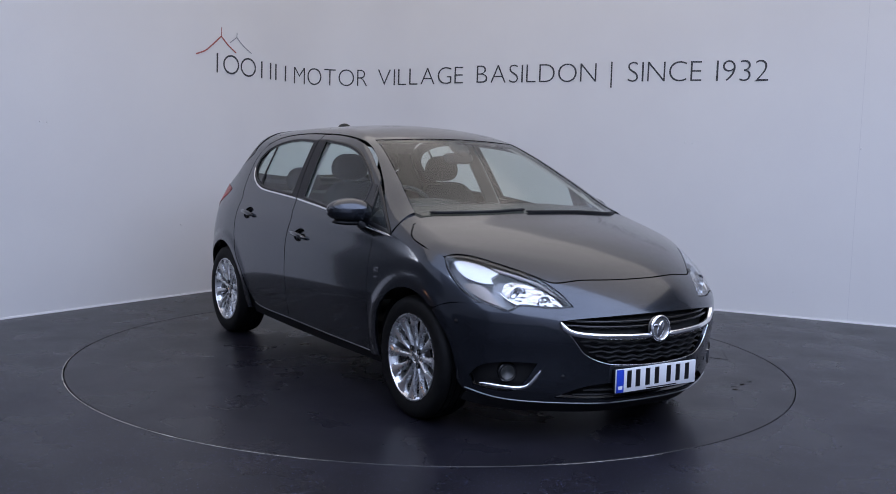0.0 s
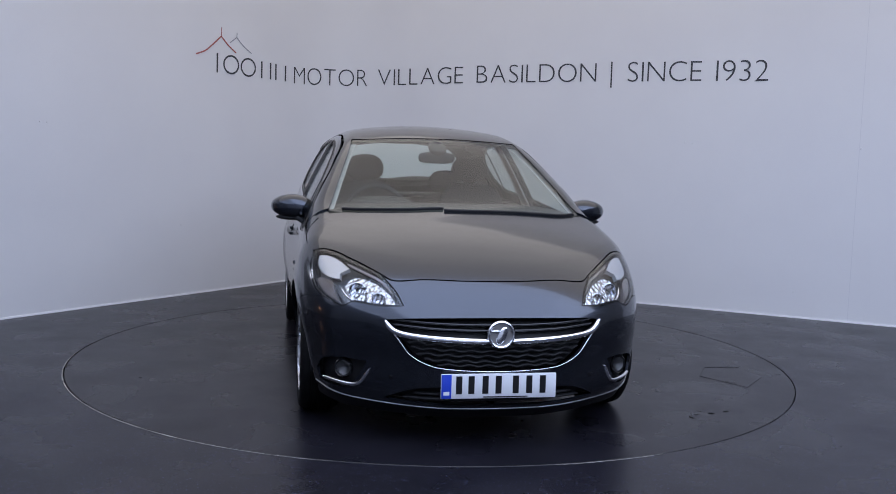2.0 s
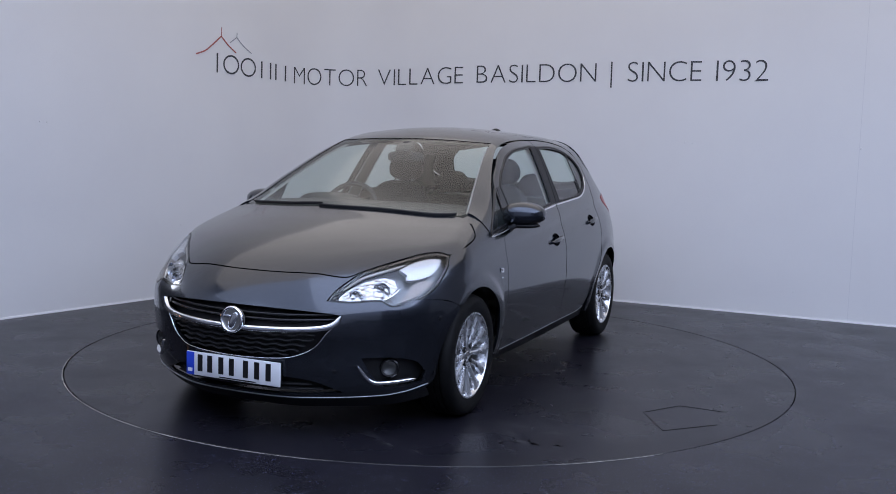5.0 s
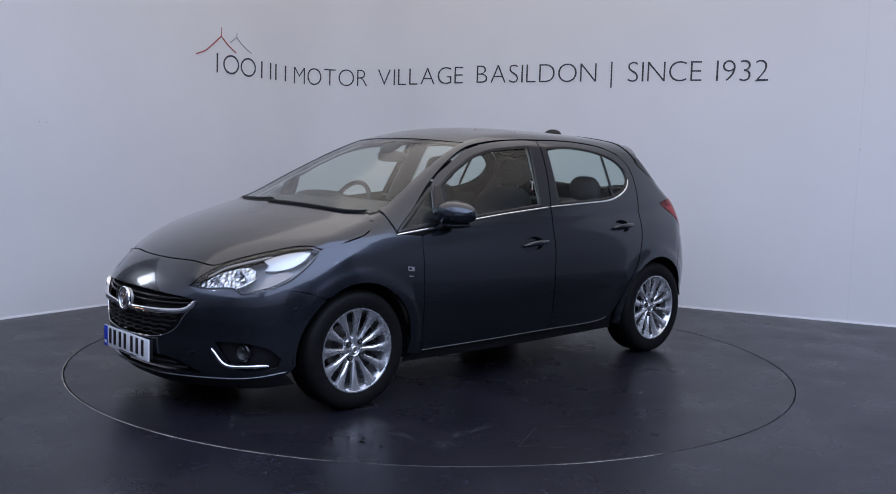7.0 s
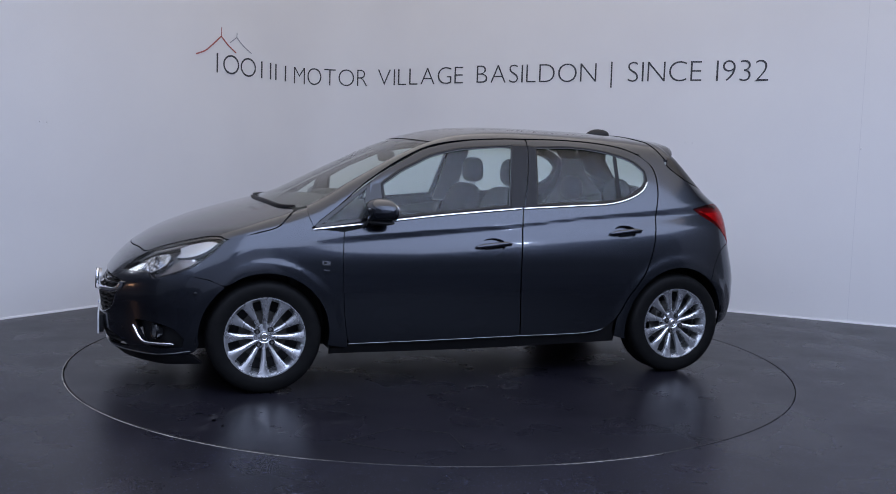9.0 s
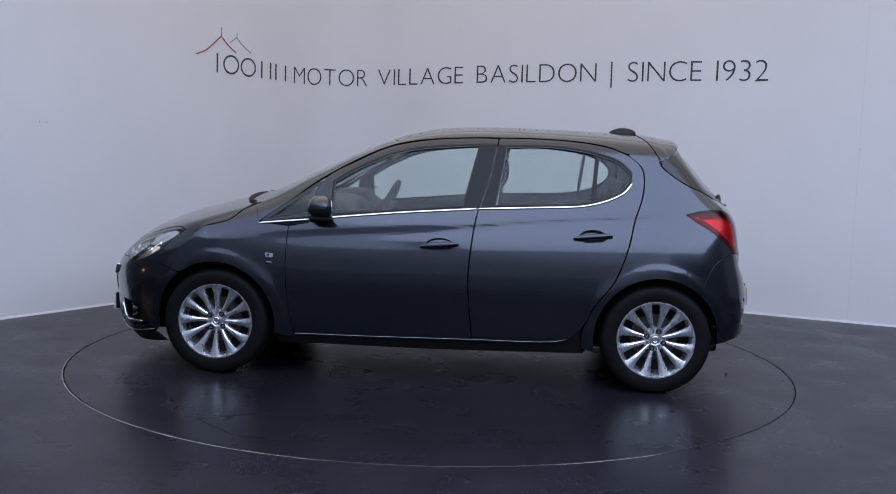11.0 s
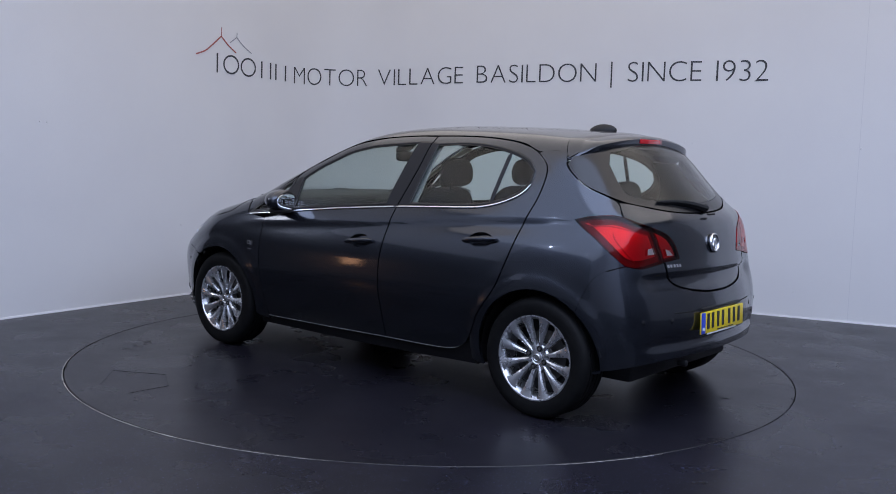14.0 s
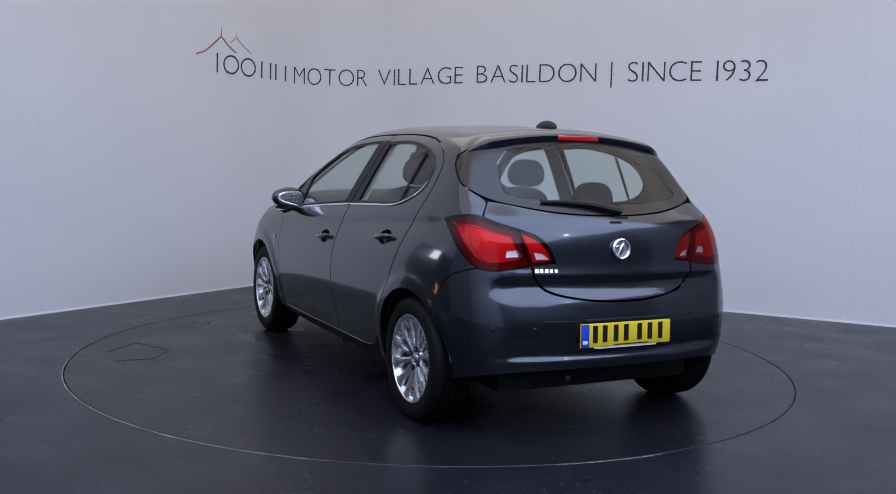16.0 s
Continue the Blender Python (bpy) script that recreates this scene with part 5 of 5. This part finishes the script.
for pts in (((1.09, 0.645), (1.155, 0.53), (1.20, 0.30), (1.225, 0.05), (1.22, -0.10)), ((1.19, -0.10), (1.18, -0.30), (1.12, -0.52), (1.075, -0.62))):
    pts = [(u - 0.01, v) for u, v in pts]
    wiper = ribbon("windscreen_wiper", pts, BLACK, car, 0.009, 0.010, "top", 0.003)
    ribbon("wiper_blade", [(u - 0.012, v) for u, v in pts], BLACK, wiper, 0.004, 0.008, "top", 0.002)

# ---- tail ----
spoiler_line = mirrored_top([(-1.162, 0.0), (-1.172, 0.30), (-1.202, 0.50), (-1.243, 0.583), (-1.268, 0.604), (-1.290, 0.590), (-1.322, 0.556), (-1.350, 0.50), (-1.368, 0.40), (-1.380, 0.22), (-1.385, 0.0)])
sheet("roof_spoiler", "top", spoiler_line, PAINT, car, lift=0.004, depth=0.030, gap=0.001, step=0.02)
# its trailing lip overhangs the rear glass and drops at both ends
lip_plan = path_through(np.array([(-1.272, 0.603), (-1.305, 0.590), (-1.340, 0.558), (-1.368, 0.50), (-1.387, 0.40), (-1.399, 0.22), (-1.404, 0.0)]), 0.03, False)
lip_plan = np.vstack([lip_plan, (lip_plan * (1, -1))[-2::-1]])
lip_end = np.minimum(1.0, (0.606 - np.abs(lip_plan[:, 1])) / 0.12)
lip_front = onto("top", np.column_stack([lip_plan[:, 0] + 0.02 + 0.08 * lip_end, lip_plan[:, 1]]))
bm = bmesh.new()
rows = []
for (x, y), end, front in zip(lip_plan, lip_end, lip_front):
    z, thick = front[2] - 0.012 * end - 0.004, 0.010 + 0.028 * end
    section = [(front[0], front[2] + 0.003), (x + 0.03, z + 0.009 * end + 0.003), (x + 0.008, z + 0.004 * end), (x, z - 0.004), (x + 0.002, z - thick * 0.8), (x + 0.008, z - thick), (x + 0.045, z - thick * 1.05)]
    rows.append([bm.verts.new((p, y, q)) for p, q in section])
for a, b in zip(rows, rows[1:]):
    for j in range(7):
        bm.faces.new((a[j], a[(j + 1) % 7], b[(j + 1) % 7], b[j]))
bm.faces.new(rows[0])
bm.faces.new(rows[-1][::-1])
part("spoiler_lip", bm, PAINT, car)
part("brake_light", block((0.014, 0.245, 0.026), (-1.400, 0, lip_front[len(lip_front) // 2][2] - 0.034), 0.005), RED, car, "red high-level brake light")

base = onto("top", [(-1.10, 0.0)])[0][2]
fin = blob((0.085, 0.036, 0.036), (-1.10, 0, base + 0.004), 2.2, 12, 20, lambda q: Vector((q.x, q.y * (1 - 0.3 * max(0, q.z) / 0.036), q.z * (1.0 if q.x < 0 else 1 - 0.35 * (q.x / 0.085) ** 2))))
part("roof_antenna", fin, BLACK, car, "black fin antenna")
round_badge("rear_badge", (-1.795, 0, 0.885), (-1, 0, 0.12), 0.052)
plate("rear_number_plate", -1.866, 0.494, -1, YELLOW, -2)
part("plate_light_bar", block((0.02, 0.46, 0.014), (-1.856, 0, 0.562), 0.004), BLACK, car)
part("plate_caption", block((0.004, 0.36, 0.008), (-1.868, 0.0, 0.434), 0.001), WHITE, car)
for u in (30.2, 28.8, 27.2, 25.7, 24.2):
    sheet("name_badge", "tail", [(u + 0.5, 0.797), (u - 0.5, 0.797), (u - 0.5, 0.782), (u + 0.5, 0.782)], CHROME, car, lift=0.003, depth=0.004, step=0.02, gap=0.0)
wiper_line = path_through(np.array([(-2.5 * unit_of("tail"), 1.050), (8.0 * unit_of("tail"), 1.076), (18.0 * unit_of("tail"), 1.088), (29.0 * unit_of("tail"), 1.094)]), 0.02, False) / (unit_of("tail"), 1)
q = onto("tail", wiper_line)
out = skin_normal(q)
bm = bmesh.new()
rows = []
for i, (p, n) in enumerate(zip(q, out)):
    k = 1 - i / (len(q) - 1)
    half, high = 0.006 + 0.013 * k, 0.012 + 0.024 * math.sqrt(k)
    up = np.array((0, 0, 1.0)) - n * n[2]
    up /= np.linalg.norm(up)
    rows.append([bm.verts.new(Vector(p + up * a * half + n * b * high)) for a, b in ((-1, 0.15), (-0.8, 0.8), (0, 1.0), (0.8, 0.8), (1, 0.15))])
for a, b in zip(rows, rows[1:]):
    for j in range(5):
        bm.faces.new((a[j], a[(j + 1) % 5], b[(j + 1) % 5], b[j]))
bm.faces.new(rows[0])
bm.faces.new(rows[-1][::-1])
arm = part("rear_wiper_arm", bm, BLACK, car, "black tapered rear wiper")
ribbon("rear_wiper_blade", [(2.0, 1.074), (14.0, 1.082), (29.5, 1.090)], BLACK, arm, 0.007, 0.012, "tail", 0.003)
stud("wiper_pivot", "tail", -2.5, 1.053, 0.022, 0.030, BLACK, car)
part("tailgate_switch", block((0.016, 0.07, 0.010), (-1.762, -0.02, 1.032), 0.003), BLACK, car)
ribbon("bumper_line", [(-29, 0.562), (-17, 0.560), (0, 0.562), (17, 0.560), (29, 0.562)], BLACK, car, 0.006, 0.001, "tail")
sheet("rear_valance", "tail", mirrored([(0, 0.350), (30, 0.348), (42, 0.335), (43, 0.262), (30, 0.245), (0, 0.240)]), BLACK, car, lift=-0.07)
part("towing_cover", block((0.05, 0.03, 0.03), (-1.79, 0.28, 0.285), 0.008), BLACK, car)

# ---- underside and cabin ----
part("underbody", block((3.5, 1.12, 0.14), (0.1, 0, 0.27), 0.02), BLACK, car)
part("floor_pan", block((1.75, 1.52, 0.06), (0.0, 0, 0.235), 0.01), BLACK, car)
part("bulkhead", block((0.05, 1.36, 0.62), (1.08, 0, 0.62), 0.01), BLACK, car)
part("boot_floor", block((0.60, 1.10, 0.05), (-1.45, 0, 0.62), 0.01), DASH, car)

dash = blob((0.30, 0.70, 0.16), (0.86, 0, 0.845), 5, 14, 40, lambda q: Vector((q.x - 0.12 * (q.y / 0.7) ** 2, q.y, q.z + (0.02 if q.z > 0 else 0) + 0.03 * max(0, q.x))))
part("dashboard", dash, DASH, car)
part("instrument_hood", blob((0.13, 0.19, 0.07), (0.66, -0.36, 0.985), 3, 12, 24), DASH, car)
part("centre_console", blob((0.10, 0.15, 0.20), (0.60, 0.0, 0.80), 4, 12, 20), DASH, car)
ring = [(0.44 + 0.185 * math.sin(a) * -0.42, -0.36 + 0.185 * math.cos(a), 0.935 + 0.185 * math.sin(a) * 0.90) for a in np.linspace(0, 2 * math.pi, 40, endpoint=False)]
wheel_ring = part("steering_wheel", tube(ring, 0.015, 10, True), DASH, car)
part("steering_boss", blob((0.035, 0.07, 0.06), (0.455, -0.36, 0.925), 2.5, 10, 16), DASH, wheel_ring)
for a in (0.15, math.pi - 0.15, -math.pi / 2):
    part("steering_spoke", tube([(0.455, -0.36, 0.925), (0.44 - 0.078 * math.sin(a), -0.36 + 0.18 * math.cos(a), 0.935 + 0.165 * math.sin(a))], 0.016, 8), DASH, wheel_ring)
part("steering_column", tube([(0.46, -0.36, 0.92), (0.68, -0.36, 0.83)], 0.04, 12), DASH, car)


def seat(x, y, recline, back_top, wide, rest):
    s = under("car_seat")
    part("cushion", blob((0.26, wide, 0.09), (x + 0.28, y, 0.50), 4, 12, 28), SEAT, s)
    turn = pose(0, 0, 0, 0, -recline, 0)

    def shape(q):
        k = 1 - 0.22 * max(0, q.z / 0.34) ** 2
        return Vector((q.x + 0.02 * (q.y / wide) ** 2, q.y * k, q.z))

    part("backrest", blob((0.075, wide, 0.31), (x + 0.02, y, back_top - 0.29), 4, 16, 28, shape, turn), SEAT, s)
    if rest:
        hz = back_top + 0.105
        r = part("headrest", blob((0.055, 0.125, 0.085), (x - 0.085, y, hz), 2.9, 12, 24, lambda q: Vector((q.x, q.y * (1 - 0.18 * max(0, q.z) / 0.085), q.z))), SEAT, s)
        for d in (-0.05, 0.05):
            part("headrest_post", tube([(x - 0.075, y + d, back_top - 0.04), (x - 0.082, y + d, hz)], 0.007, 8), CHROME, r)


for y in (0.355, -0.355):
    seat(-0.25, y, 14, 1.095, 0.24, True)
for y in (0.33, -0.33):
    seat(-1.00, y, 18, 0.985, 0.27, True)
part("rear_bench", blob((0.28, 0.62, 0.10), (-0.72, 0, 0.50), 5, 12, 32), SEAT, car)
part("parcel_shelf", block((0.45, 1.14, 0.02), (-1.38, 0, 0.975), 0.006), DASH, car)
sheet("headlining", "top", mirrored_top([(0.26, 0.0), (0.23, 0.40), (0.10, 0.49), (-0.50, 0.50), (-1.10, 0.50), (-1.30, 0.40), (-1.33, 0.0)]), LINING, car, lift=-0.04, depth=0.004, step=0.06)
mirror_ob = under("rear_view_mirror")
part("mirror_case", blob((0.022, 0.115, 0.034), (0.385, 0, 1.278), 3.5, 10, 24, turn=pose(0, 0, 0, 0, 0, 8)), DASH, mirror_ob)
part("mirror_stem", tube([(0.39, 0, 1.29), (0.42, 0, 1.335)], 0.012, 8), DASH, mirror_ob)
part("sensor_housing", blob((0.075, 0.055, 0.025), (0.395, 0, 1.338), 2.5, 10, 16, turn=pose(0, 0, 0, 0, 24, 0)), DASH, mirror_ob)
for flip in (False, True):
    sheet("door_trim", "side", [(0.80, 0.86), (0.80, 0.30), (-0.20, 0.30), (-0.20, 0.985)], DASH, car, lift=-0.06, depth=0.01, flip=flip, step=0.06)
    sheet("door_trim", "side", [(-0.25, 0.99), (-0.25, 0.30), (-0.78, 0.33), (-1.00, 0.66), (-1.08, 0.90), (-1.0, 1.05), (-0.80, 1.02)], DASH, car, lift=-0.06, depth=0.01, flip=flip, step=0.06)
    sheet("pillar_trim", "side", [(-0.24, 1.39), (-0.385, 1.385), (-0.34, 0.98), (-0.17, 0.98)], LINING, car, lift=-0.03, depth=0.01, flip=flip)
    sheet("pillar_trim", "side", [(-1.11, 1.31), (-1.14, 1.20), (-1.10, 1.05), (-1.02, 0.90), (-1.50, 0.90), (-1.54, 1.05), (-1.35, 1.20), (-1.28, 1.31)], DASH, car, lift=-0.035, depth=0.01, flip=flip, step=0.05)
    sheet("pillar_trim", "top", [(0.27, 0.475), (0.42, 0.515), (0.70, 0.586), (0.98, 0.660), (0.98, 0.69), (0.70, 0.635), (0.42, 0.575), (0.25, 0.54)], LINING, car, lift=-0.03, depth=0.006, flip=flip)


# ---- movement: the turntable turns, and the car with it ----
def motions():
    turns = [(0.0, -57.04), (0.5, -62.17), (1.0, -68.11), (1.5, -73.78), (2.0, -79.78), (2.5, -85.38), (3.0, -91.54), (3.5, -97.15), (4.0, -103.16),
             (5.0, -114.75), (6.0, -126.4), (6.5, -132.08), (7.0, -138.21), (7.5, -143.83), (8.0, -149.88), (8.5, -155.48), (9.0, -161.60),
             (10.0, -173.3), (11.0, -185.0), (11.5, -190.95), (12.0, -196.86), (12.5, -202.45), (13.0, -208.45), (13.5, -214.19), (14.0, -220.21),
             (14.5, -225.98), (15.0, -232.02), (15.5, -237.73), (16.0, -243.75)]
    walk(turntable, [(t, pose(0, 0, 0, 0, 0, a)) for t, a in turns])
    walk(car, [(t, pose(0, 0, 0, 0, 0, a) @ pose(-0.0616, -0.0645, 0)) for t, a in turns])


motions()
